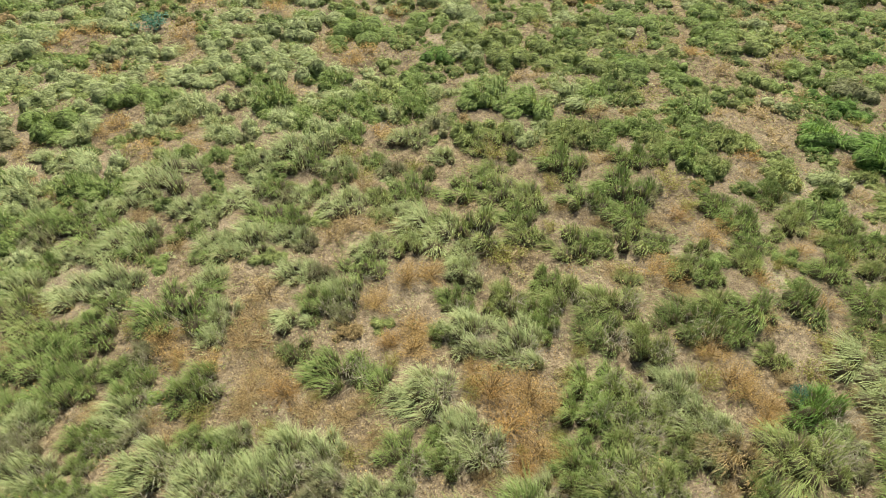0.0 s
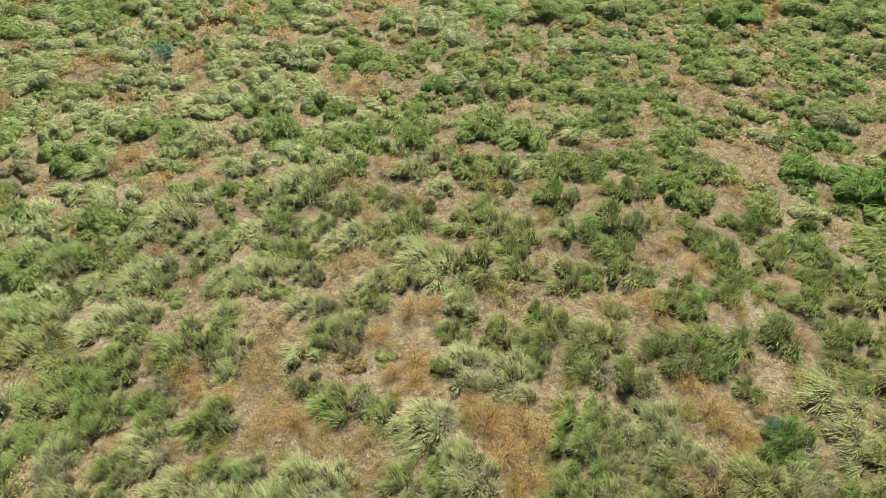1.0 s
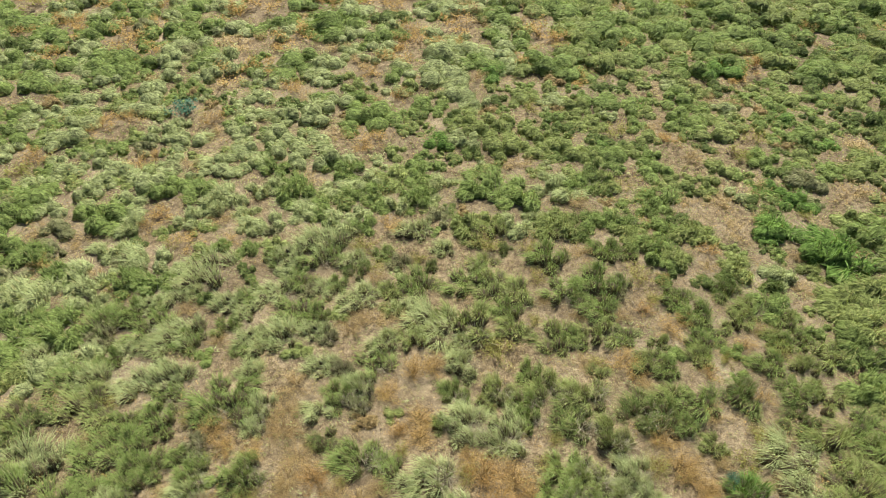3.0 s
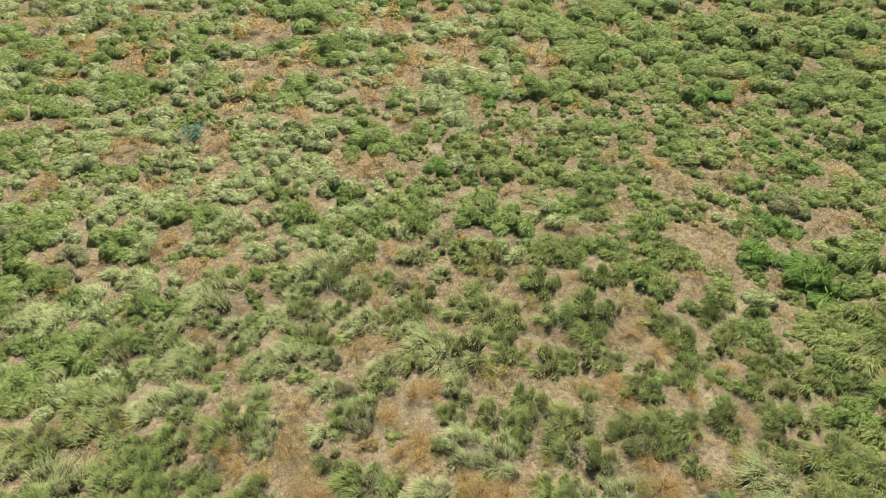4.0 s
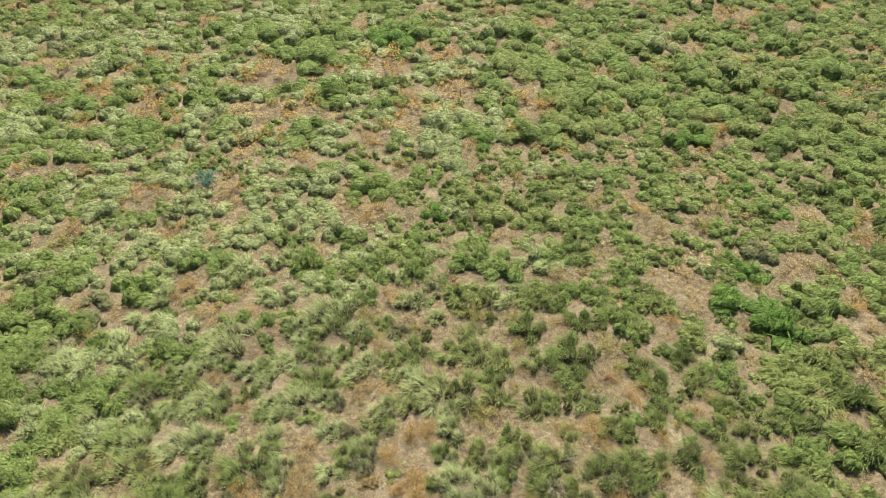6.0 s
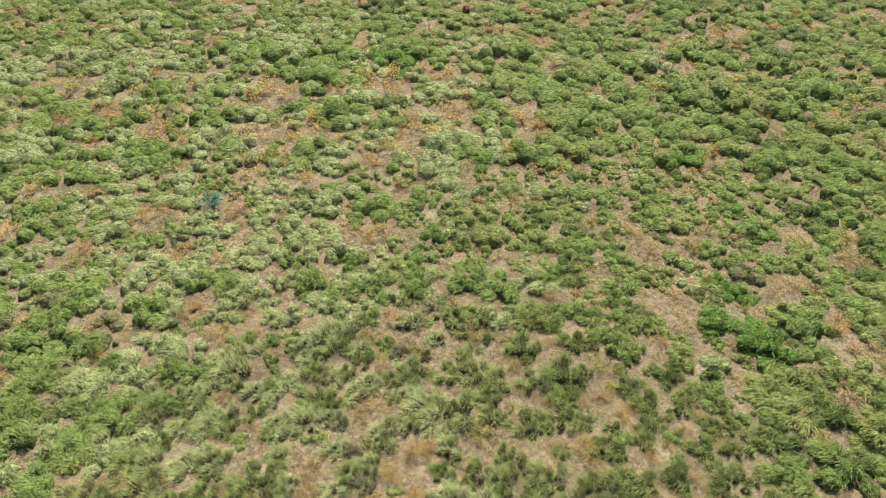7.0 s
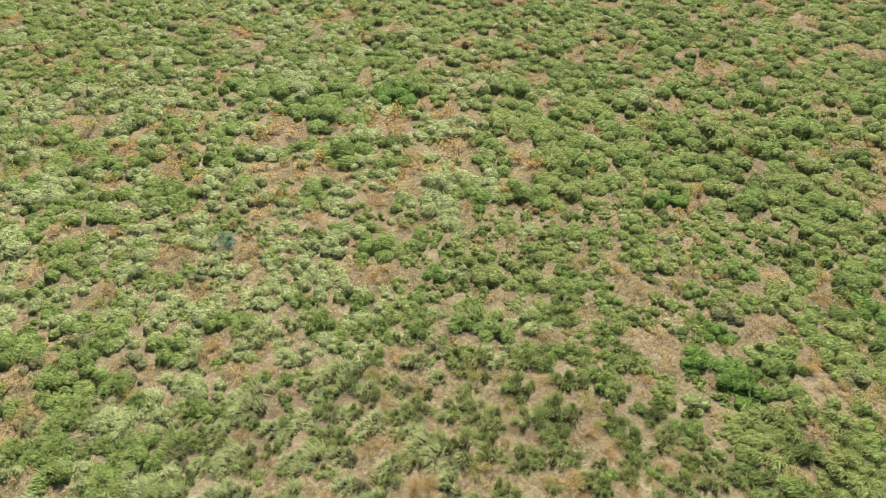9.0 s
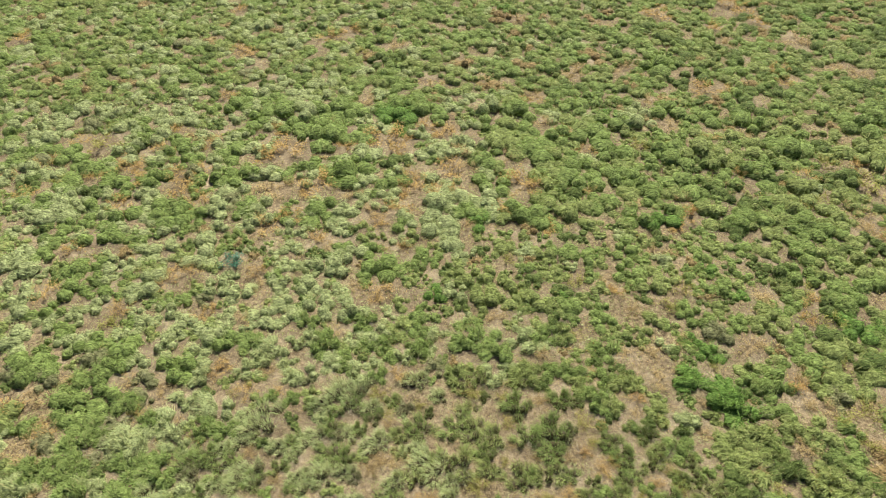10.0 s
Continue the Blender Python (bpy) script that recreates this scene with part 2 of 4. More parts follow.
def dome_blades(rng, n, height, width, steps, wind, clumps=7, inside=True):
    """Blades of one tuft, one unit across: several bunches of shoots crowded together, each with a height and a lean of its own, the
    highest in the middle; the blades rise out of the bunch, arch over and lie down with the wind."""
    k = clumps
    ca = np.arange(k) * 2.4 + rng.uniform(0, 6) + rng.normal(size=k) * 0.35
    cr = 0.39 * np.sqrt((np.arange(k) + rng.uniform(0.05, 0.95, k)) / k)
    stretch = np.array([rng.uniform(0.85, 1.12), rng.uniform(0.85, 1.1)])
    centre = np.stack([np.cos(ca), np.sin(ca)], -1) * cr[:, None] * stretch
    tall = height * (1.0 - 0.68 * (cr / 0.45) ** 2) * rng.uniform(0.62, 1.18, k)
    broad = rng.uniform(0.13, 0.23, k) * (7 / k) ** 0.5
    lean = WIND * (wind * rng.uniform(0.6, 1.3, k))[:, None] + rng.normal(size=(k, 2)) * 0.28 + centre * 1.1
    which = rng.choice(k, n, p=broad ** 2 / (broad ** 2).sum())
    c, w, tip_way = centre[which], broad[which], lean[which]
    a, r = rng.uniform(0, 2 * np.pi, n), np.sqrt(rng.uniform(0, 1, n))
    out = np.stack([np.cos(a), np.sin(a)], -1)
    foot = c + out * (r * w * 0.5)[:, None] - tip_way * 0.07
    top = tall[which] * (1 - 0.5 * r ** 2) * rng.uniform(0.6, 1.15, n)
    stray = np.where(rng.uniform(0, 1, n) < 0.05, 1.5, 1.0)
    end = c + out * (r * w * 1.25)[:, None] + centre[which] * (0.15 * rng.uniform(0, 1, n))[:, None] + tip_way * (rng.uniform(0.0, 0.14, n) * stray)[:, None] + rng.normal(size=(n, 2)) * 0.030
    mid = foot + (end - foot) * rng.uniform(0.2, 0.5, n)[:, None] + rng.normal(size=(n, 2)) * 0.022
    p0 = np.column_stack([foot, np.full(n, -0.02)])
    p1 = np.column_stack([mid, top * rng.uniform(1.0, 1.4, n) + 0.03])
    p2 = np.column_stack([end, np.maximum(top * rng.uniform(0.55, 1.1, n) * (1 - 0.25 * r ** 2), 0.01)])
    if steps == 1:
        p0 = p0 * 0.18 + p1 * 0.49 + p2 * 0.33
    facing = np.column_stack([out * (0.8 * r)[:, None] + tip_way * 0.25, np.full(n, 0.6)])
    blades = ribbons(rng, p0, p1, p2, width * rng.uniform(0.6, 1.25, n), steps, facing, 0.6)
    if not inside:
        return blades
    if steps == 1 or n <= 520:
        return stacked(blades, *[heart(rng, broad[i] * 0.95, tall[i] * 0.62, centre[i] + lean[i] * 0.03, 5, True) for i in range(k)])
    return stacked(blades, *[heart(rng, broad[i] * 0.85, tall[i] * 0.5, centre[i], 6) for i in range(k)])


def tuft_mesh(name, mat, seed, n, height, width, steps, wind, **more):
    rng = np.random.default_rng(seed)
    v, q, t, al = dome_blades(rng, n, height, width, steps, wind, **more)
    return mesh_from(name, v, [(f, k) for f, k in ((q, 4), (t, 3)) if len(f)], mat, al)


def dead_mesh(seed, n, width, steps):
    """The bleached crown and skirt of old blades, showing on the side the wind comes from."""
    rng = np.random.default_rng(seed)
    a = rng.uniform(0, 2 * np.pi, n)
    out = np.stack([np.cos(a), np.sin(a)], -1)
    base = rng.normal(size=(n, 2)) * 0.10 - WIND * 0.24
    r = rng.uniform(0.08, 0.30, n)
    end = base + out * r[:, None] - WIND * rng.uniform(-0.05, 0.15, n)[:, None]
    top = rng.uniform(0.02, 0.44, n) * (1 - 1.3 * r)
    p0 = np.column_stack([base, np.full(n, -0.02)])
    p1 = np.column_stack([base + (end - base) * 0.4, top * 1.3 + 0.05])
    p2 = np.column_stack([end, np.maximum(top, 0.012)])
    v, q, t, al = ribbons(rng, p0, p1, p2, width * rng.uniform(0.6, 1.2, n), steps)
    return mesh_from("dead_leaves", v, [(f, k) for f, k in ((q, 4), (t, 3)) if len(f)], DEAD, al)


def leaflets(rng, centres, size):
    """Small pointed leaves, each a four-cornered blade folded at random."""
    n = len(centres)
    d = rng.normal(size=(n, 3)) * [1, 1, 0.6]
    d /= np.linalg.norm(d, axis=1, keepdims=True)
    side = np.cross(d, rng.normal(size=(n, 3)) * 0.6 + np.array([0, 0, 1.0]))
    side /= np.linalg.norm(side, axis=1, keepdims=True) + 1e-9
    size = (size * rng.uniform(0.5, 1.4, n))[:, None]
    sag = np.array([0, 0, -0.12]) * size
    v = np.stack([centres - d * size * 0.5, centres + side * size * 0.24 + sag, centres + d * size * 0.55, centres - side * size * 0.24 + sag], 1)
    f = (np.arange(n) * 4)[:, None] + np.array([[0, 1, 2, 3]])
    return v.reshape(-1, 3), f, np.tile([0.5, 0.7, 1.0, 0.7], n)


def forb_meshes(kind, seed, stems, leaves, height, size):
    """A branching weed, one unit across: thin stems and a cloud of small leaves round their ends."""
    rng = np.random.default_rng(seed)
    a = rng.uniform(0, 2 * np.pi, stems)
    r = 0.5 * np.sqrt(rng.uniform(0.02, 1, stems)) * (1 + 0.22 * np.sin(3 * a + rng.uniform(0, 6)))
    out = np.stack([np.cos(a), np.sin(a)], -1)
    top = height * (1.05 - 0.75 * (r / 0.55) ** 2) * rng.uniform(0.6, 1.2, stems)
    top = np.maximum(top, 0.04)
    base = rng.normal(size=(stems, 2)) * 0.05
    end = out * r[:, None] + WIND * 0.06
    p0 = np.column_stack([base, np.full(stems, -0.02)])
    p1 = np.column_stack([base + (end - base) * 0.55, top * 0.45])
    p2 = np.column_stack([end, top])
    v, q, t, al = ribbons(rng, p0, p1, p2, np.full(stems, 0.011), 3)
    stem_mesh = mesh_from("stems", v, [(q, 4), (t, 3)], TWIG, al)
    pick = rng.integers(0, stems, leaves)
    s = np.sqrt(rng.uniform(0.12, 1.0, leaves))[:, None]
    c = (1 - s) ** 2 * p0[pick] + 2 * s * (1 - s) * p1[pick] + s ** 2 * p2[pick]
    c += rng.normal(size=(leaves, 3)) * [0.055, 0.055, 0.035]
    c[:, 2] = np.maximum(c[:, 2], 0.01)
    v, f, al = leaflets(rng, c, size)
    return stem_mesh, mesh_from("leaves", v, [(f, 4)], LEAF[kind], al)


LABEL = {
    "pale": ("pale silvery-green grass tussock combed over by the wind", "grass tussock"),
    "mid": ("olive-green grass tussock with a bleached dry crown", "grass tussock"),
    "green": ("fresh green grass tussock with long arching blades", "grass tussock"),
    "dark": ("dark green dense low grass tussock on dry soil", "grass tussock"),
    "lush": ("bright lush green rounded grass tussock", "grass tussock"),
    "grey": ("grey half-dead grass tussock with dry stalks", "grass tussock"),
    "dry": ("dried orange-yellow weed with small brittle leaves", "dry weed"),
    "brown": ("withered tan-brown weed lying low on bare soil", "dry weed"),
    "russet": ("russet-brown dead weed with dark twigs", "dry weed"),
    "weed": ("yellow-green low broadleaf weed between the tussocks", "weed"),
    "teal": ("dark blue-green small leafy bush among the grass", "shrub"),
}
NAMES = {"dry": "dry_weed", "brown": "dry_weed", "russet": "dry_weed", "weed": "weed", "teal": "shrub"}
# kind: height against breadth, how far the wind lays it over; or height and leaf size
GRASS = {"pale": (0.44, 1.0), "mid": (0.45, 0.6), "green": (0.45, 0.65), "dark": (0.44, 0.5), "lush": (0.48, 0.4), "grey": (0.43, 0.7)}
FORB = {"dry": (0.34, 0.030), "brown": (0.24, 0.030), "russet": (0.36, 0.029), "weed": (0.28, 0.042), "teal": (0.46, 0.05)}
BLADES = [(1350, 0.0066, 3, 10), (860, 0.0092, 2, 8), (500, 0.0130, 2, 6)]      # close by, further, far: number, breadth, joints, bunches
shapes = {}


def shape(kind, far, pick):
    """The shared part meshes of one variant of a kind: name, mesh, label of each part."""
    key = (kind, far, pick)
    if key not in shapes:
        seed = sorted(LABEL).index(kind) * 100 + pick * 3 + far
        if kind in GRASS:
            h, wind = GRASS[kind]
            n, w, steps, clumps = BLADES[far]
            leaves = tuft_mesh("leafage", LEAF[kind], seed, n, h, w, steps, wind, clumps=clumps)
            dead = dead_mesh(seed + 5000, n // 11, w * 1.1, 2 if far == 0 else 1)
            shapes[key] = [("leafage", leaves, ""), ("dead_crown", dead, "bleached grey dead leaf bases")]
        else:
            h, size = FORB[kind]
            stems, leaves = forb_meshes(kind, seed, (70, 36, 16, 8)[far], int((2500, 1200, 620, 420)[far] * (0.6 if kind == "weed" else 1)), h, size * (0.74, 1.0, 1.3, 1.55)[far])
            shapes[key] = [("branchwork", stems, "thin dark twigs"), ("foliage", leaves, "")]
    return shapes[key]


spots, dry_spots, heaps = [], [], {}
turns = random.Random(4)
blades_rng = np.random.default_rng(12)


def heap(kind, x, y, d, n, width, wind, clumps):
    """One more tuft for the joined grass of a kind."""
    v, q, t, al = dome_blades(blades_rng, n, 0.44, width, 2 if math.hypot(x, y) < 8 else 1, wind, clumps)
    s = math.sin(blades_rng.normal() * 0.45)
    c = math.sqrt(1 - s * s)
    v = v @ np.array([[c, s, 0], [-s, c, 0], [0, 0, 1.0]])
    heaps.setdefault(kind, []).append((v * [d, d, d * blades_rng.uniform(0.85, 1.15)] + [x, y, float(lie(x, y))], q, t, al))


def plant(kind, places):
    """Plants of one kind, each a thing of its own: x, y and breadth of each. Grass further off joins the field."""
    label, category = LABEL[kind]
    for x, y, d in places:
        way = math.hypot(x, y)
        d = d * (1.33 if kind in GRASS else 1.3)
        spots.append((x, y, d))
        if kind not in GRASS:
            dry_spots.append((x, y, d))
        elif way > NEAR_GRASS:
            n, w, k = (400, 0.0135, 5) if way < 10 else (260, 0.0155, 4) if way < 13 else (180, 0.0185, 4)
            heap(kind, x, y, d, n, w, GRASS[kind][1], k)
            continue
        far = 0 if way < 4.2 else 1 if way < 6.6 else 2 if way < 11 else 3
        parts = shape(kind, far, turns.randrange(6))
        thing = new(NAMES.get(kind, "grass_tussock"))
        thing.empty_display_size = 0.1
        swing = turns.uniform(-30, 30) if kind in GRASS else turns.uniform(0, 360)
        thing.matrix_world = pose(x, y, float(lie(x, y)), 0, 0, swing) @ Matrix.Diagonal((d * turns.uniform(0.92, 1.15), d * turns.uniform(0.88, 1.06), (0.7 * d + 0.17) * turns.uniform(0.85, 1.15), 1))
        tagged(thing, label, category, group=category + "s on the pasture")
        for name, me, extra in parts:
            child = new(name, me)
            child.parent = thing
            tagged(child, extra)


NEAR_GRASS = 8.4
# the plants of the plot: x, y and breadth, in metres
plant('pale', [
    (-2.49, 1.89, 0.20), (-0.30, 1.89, 0.25), (0.70, 1.90, 0.35), (-0.57, 1.91, 0.27), (-1.78, 1.96, 0.43), (-1.50, 2.00, 0.31), (-1.31, 2.01, 0.42),
    (-3.12, 2.04, 0.40), (-2.22, 2.10, 0.49), (-1.20, 2.17, 0.49), (-0.92, 2.19, 0.37), (2.11, 2.20, 0.28), (-1.61, 2.32, 0.28), (0.22, 2.34, 0.46),
    (3.18, 2.34, 0.29), (0.07, 2.44, 0.27), (2.24, 2.44, 0.33), (-3.36, 2.48, 0.34), (-2.62, 2.55, 0.43), (2.09, 2.55, 0.41), (1.83, 2.70, 0.28),
    (-0.16, 2.72, 0.53), (1.99, 2.85, 0.40), (3.64, 3.01, 0.53), (0.66, 3.27, 0.48), (-2.08, 3.36, 0.30), (0.21, 3.39, 0.48), (-2.07, 3.61, 0.39),
    (-0.98, 3.86, 0.40), (-4.10, 3.91, 0.43)])
plant('pale', [
    (-3.53, 3.91, 0.46), (-3.16, 3.99, 0.44), (-2.25, 4.00, 0.33), (-1.45, 4.12, 0.36), (0.22, 4.17, 0.42), (-5.63, 4.21, 0.41), (-4.90, 4.26, 0.41),
    (-6.99, 4.33, 0.56), (-3.50, 4.36, 0.29), (-3.86, 4.40, 0.34), (-2.15, 4.45, 0.35), (-5.91, 4.45, 0.42), (-0.76, 4.46, 0.38), (0.17, 4.47, 0.35),
    (-3.66, 4.48, 0.29), (-2.37, 4.54, 0.38), (-1.99, 4.54, 0.44), (-3.24, 4.61, 0.50), (-1.60, 4.63, 0.35), (-0.19, 4.79, 0.60), (-2.51, 4.93, 0.30),
    (-0.51, 5.04, 0.34), (-5.67, 5.04, 0.42), (-4.45, 5.06, 0.31), (-3.81, 5.06, 0.31), (-2.81, 5.12, 0.40), (-4.69, 5.15, 0.34), (-5.42, 5.17, 0.60),
    (-1.14, 5.18, 0.47), (-3.53, 5.26, 0.35)])
plant('pale', [
    (-3.28, 5.26, 0.28), (-2.23, 5.27, 0.47), (-5.28, 5.33, 0.43), (-1.52, 5.38, 0.38), (-4.87, 5.50, 0.55), (4.62, 5.63, 0.43), (-3.20, 5.65, 0.62),
    (-4.08, 5.86, 0.60), (-1.28, 5.91, 0.35), (-2.18, 5.96, 0.44), (-4.73, 6.05, 0.44), (-0.00, 6.15, 0.31), (-1.68, 6.19, 0.66), (-2.80, 6.49, 0.32),
    (-0.45, 6.52, 0.46), (-4.60, 6.54, 0.43), (-1.53, 6.57, 0.50), (1.06, 6.59, 0.45), (-2.62, 6.62, 0.47), (-3.72, 6.68, 0.43), (1.37, 6.73, 0.33),
    (-2.08, 6.83, 0.48), (1.44, 6.89, 0.31), (-5.94, 6.90, 0.45), (-2.97, 6.91, 0.33), (-3.49, 6.93, 0.37), (-4.76, 7.00, 0.45), (-0.70, 7.04, 0.34),
    (-3.33, 7.23, 0.53), (-8.54, 7.23, 0.57)])
plant('pale', [
    (-7.53, 7.24, 0.46), (-5.52, 7.28, 0.53), (-4.71, 7.35, 0.65), (-2.88, 7.38, 0.32), (-7.36, 7.38, 0.46), (1.76, 7.41, 0.58), (-2.58, 7.49, 0.35),
    (-8.57, 7.51, 0.46), (-6.45, 7.52, 0.46), (-5.40, 7.53, 0.39), (-1.28, 7.62, 0.47), (-0.01, 7.64, 0.35), (-4.46, 7.74, 0.40), (-5.22, 7.81, 0.48),
    (-8.19, 7.81, 0.47), (-6.09, 7.89, 0.40), (-3.65, 7.91, 0.56), (-3.21, 7.92, 0.32), (-7.61, 7.96, 0.47), (-3.07, 8.00, 0.41), (-8.86, 8.11, 0.47),
    (-5.73, 8.14, 0.53), (-2.51, 8.26, 0.58), (-1.85, 8.27, 0.75), (-3.35, 8.33, 0.50), (-7.30, 8.35, 0.48), (-8.97, 8.58, 0.61), (-6.52, 8.65, 0.47),
    (-4.35, 8.68, 0.56), (0.40, 8.73, 0.52)])
plant('pale', [
    (-4.81, 8.76, 0.56), (-2.28, 8.79, 0.48), (-2.90, 8.88, 0.57), (-9.44, 8.90, 0.48), (-6.42, 8.97, 0.66), (-3.59, 9.00, 0.44), (-9.09, 9.33, 0.49),
    (-9.51, 9.42, 0.83), (-2.49, 9.47, 0.64), (-2.95, 9.51, 0.55), (-6.98, 9.56, 0.41), (-3.40, 9.57, 0.38), (-7.43, 9.61, 0.49), (-5.48, 9.69, 0.65),
    (5.18, 9.78, 0.48), (0.64, 9.87, 0.42), (-2.01, 9.95, 0.56), (-9.39, 9.96, 0.50), (-6.82, 9.99, 0.57), (-3.44, 10.04, 0.47), (0.34, 10.09, 0.57),
    (-6.40, 10.11, 0.48), (2.15, 10.11, 0.48), (-5.45, 10.24, 0.58), (-0.91, 10.35, 0.39), (-8.51, 10.35, 0.51), (-10.12, 10.63, 0.51),
    (0.31, 10.70, 0.51), (-7.86, 10.75, 0.51), (-6.51, 10.76, 0.51)])
plant('pale', [
    (-3.65, 10.77, 0.51), (-2.42, 10.78, 0.51), (-0.10, 10.80, 0.82), (-5.31, 10.86, 0.51), (-4.63, 10.87, 0.51), (0.17, 10.90, 0.52),
    (-7.16, 11.06, 0.52), (-0.80, 11.10, 0.52), (-9.96, 11.15, 0.52), (-3.31, 11.19, 0.56), (-9.45, 11.25, 0.84), (1.30, 11.32, 0.52),
    (-8.31, 11.37, 0.52), (-5.59, 11.39, 0.52), (-4.32, 11.39, 0.84), (-2.36, 11.41, 0.70), (-0.11, 11.53, 0.85), (-10.58, 11.57, 0.52),
    (-9.03, 11.58, 0.52), (-1.39, 11.63, 0.53), (-9.50, 11.69, 0.53), (-7.38, 11.70, 0.53), (-5.53, 11.71, 0.71), (-3.11, 11.73, 0.53),
    (0.18, 11.75, 0.57), (0.61, 11.86, 0.72), (1.18, 11.87, 0.86), (-9.89, 11.91, 0.53), (-1.99, 11.96, 0.53), (-9.37, 12.02, 0.53)])
plant('pale', [
    (-8.65, 12.03, 0.53), (-1.28, 12.08, 0.53), (-7.53, 12.15, 0.53), (-5.28, 12.16, 0.73), (9.76, 12.38, 0.54), (-2.04, 12.49, 0.54),
    (0.33, 12.55, 0.54), (-0.27, 12.67, 0.54), (-10.26, 12.72, 0.54), (-3.56, 12.77, 0.54), (-10.91, 12.84, 0.75), (-1.18, 12.91, 0.55),
    (-11.42, 12.96, 0.55), (-4.66, 13.00, 0.76), (1.24, 13.05, 0.55), (3.21, 13.06, 0.55), (-2.73, 13.27, 0.55), (-9.02, 13.35, 0.55),
    (-6.11, 13.37, 0.55), (4.06, 13.58, 0.56), (-7.81, 13.62, 0.62), (-8.71, 13.74, 0.78), (-2.32, 13.79, 0.94), (-0.60, 13.80, 0.56),
    (-11.72, 13.85, 0.63), (-6.72, 13.89, 0.56), (-5.31, 13.90, 0.56), (-0.13, 13.94, 0.63), (0.18, 13.94, 0.63), (-5.03, 14.04, 0.63)])
plant('pale', [
    (-6.20, 14.30, 0.57), (0.98, 14.36, 0.80), (-11.35, 14.40, 0.80), (-8.16, 14.43, 0.80), (0.35, 14.49, 0.57), (-8.69, 14.56, 0.57),
    (-6.76, 14.58, 0.57), (-5.79, 14.59, 0.57), (-11.06, 14.83, 0.57), (-0.63, 14.91, 0.58), (-9.01, 14.99, 0.82), (-12.34, 15.11, 0.58),
    (-11.69, 15.12, 0.58), (-7.91, 15.15, 0.58), (-1.80, 15.20, 0.66), (0.85, 15.22, 0.58), (-7.46, 15.30, 0.66), (-4.97, 15.32, 0.58),
    (-11.00, 15.42, 0.58), (-8.17, 15.45, 0.58), (-6.17, 15.46, 0.58), (5.93, 15.63, 0.84), (3.49, 15.70, 0.68), (-10.12, 15.74, 0.59),
    (-8.78, 15.75, 0.59), (-7.60, 15.76, 0.59), (-9.68, 15.90, 0.59), (-8.49, 15.91, 0.59), (-4.08, 15.94, 0.85), (-2.03, 15.96, 0.59)])
plant('pale', [
    (-12.97, 16.03, 0.59), (-12.29, 16.03, 0.59), (-10.93, 16.04, 0.68), (-5.73, 16.09, 0.59), (0.36, 16.14, 0.60), (1.57, 16.15, 0.86),
    (6.05, 16.19, 0.60), (0.90, 16.74, 0.61), (-1.93, 16.95, 0.61)])
plant('mid', [
    (1.77, 1.89, 0.21), (1.24, 1.93, 0.35), (1.42, 1.97, 0.48), (1.72, 2.02, 0.27), (3.02, 2.16, 0.36), (2.80, 2.20, 0.54), (1.42, 2.29, 0.41),
    (1.97, 2.29, 0.35), (1.63, 2.48, 0.34), (1.82, 2.58, 0.23), (1.54, 2.75, 0.44), (2.95, 3.15, 0.32), (1.84, 3.24, 0.40), (2.61, 3.67, 0.42),
    (1.62, 3.73, 0.53), (0.58, 3.80, 0.46), (1.24, 3.87, 0.43), (4.30, 4.13, 0.28), (2.46, 4.18, 0.34), (3.10, 4.25, 0.34), (4.66, 4.29, 0.42),
    (6.92, 4.30, 0.42), (7.30, 4.30, 0.42), (6.63, 4.47, 0.67), (2.67, 4.49, 0.26), (-0.36, 4.55, 0.38), (1.40, 4.56, 0.56), (4.10, 4.57, 0.25),
    (1.94, 4.65, 0.49), (6.92, 4.69, 0.42)])
plant('mid', [
    (0.89, 4.73, 0.37), (5.40, 4.76, 0.58), (3.72, 4.80, 0.37), (0.29, 4.83, 0.63), (4.41, 4.85, 0.38), (5.87, 4.97, 0.43), (-0.63, 4.99, 0.28),
    (3.94, 5.03, 0.44), (5.22, 5.10, 0.60), (5.79, 5.29, 0.60), (1.00, 5.30, 0.48), (6.91, 5.32, 0.60), (-0.71, 5.33, 0.33), (0.63, 5.39, 0.48),
    (6.45, 5.43, 0.51), (5.10, 5.75, 0.28), (4.08, 5.85, 0.48), (3.22, 5.90, 0.40), (2.76, 6.18, 0.31), (7.32, 6.25, 0.45), (0.47, 6.30, 0.29),
    (8.02, 6.35, 0.65), (7.60, 6.38, 0.54), (1.53, 6.41, 0.30), (2.64, 6.42, 0.32), (3.57, 6.43, 0.43), (3.82, 6.43, 0.39), (8.42, 6.51, 0.54),
    (0.77, 6.53, 0.37), (1.67, 6.60, 0.54)])
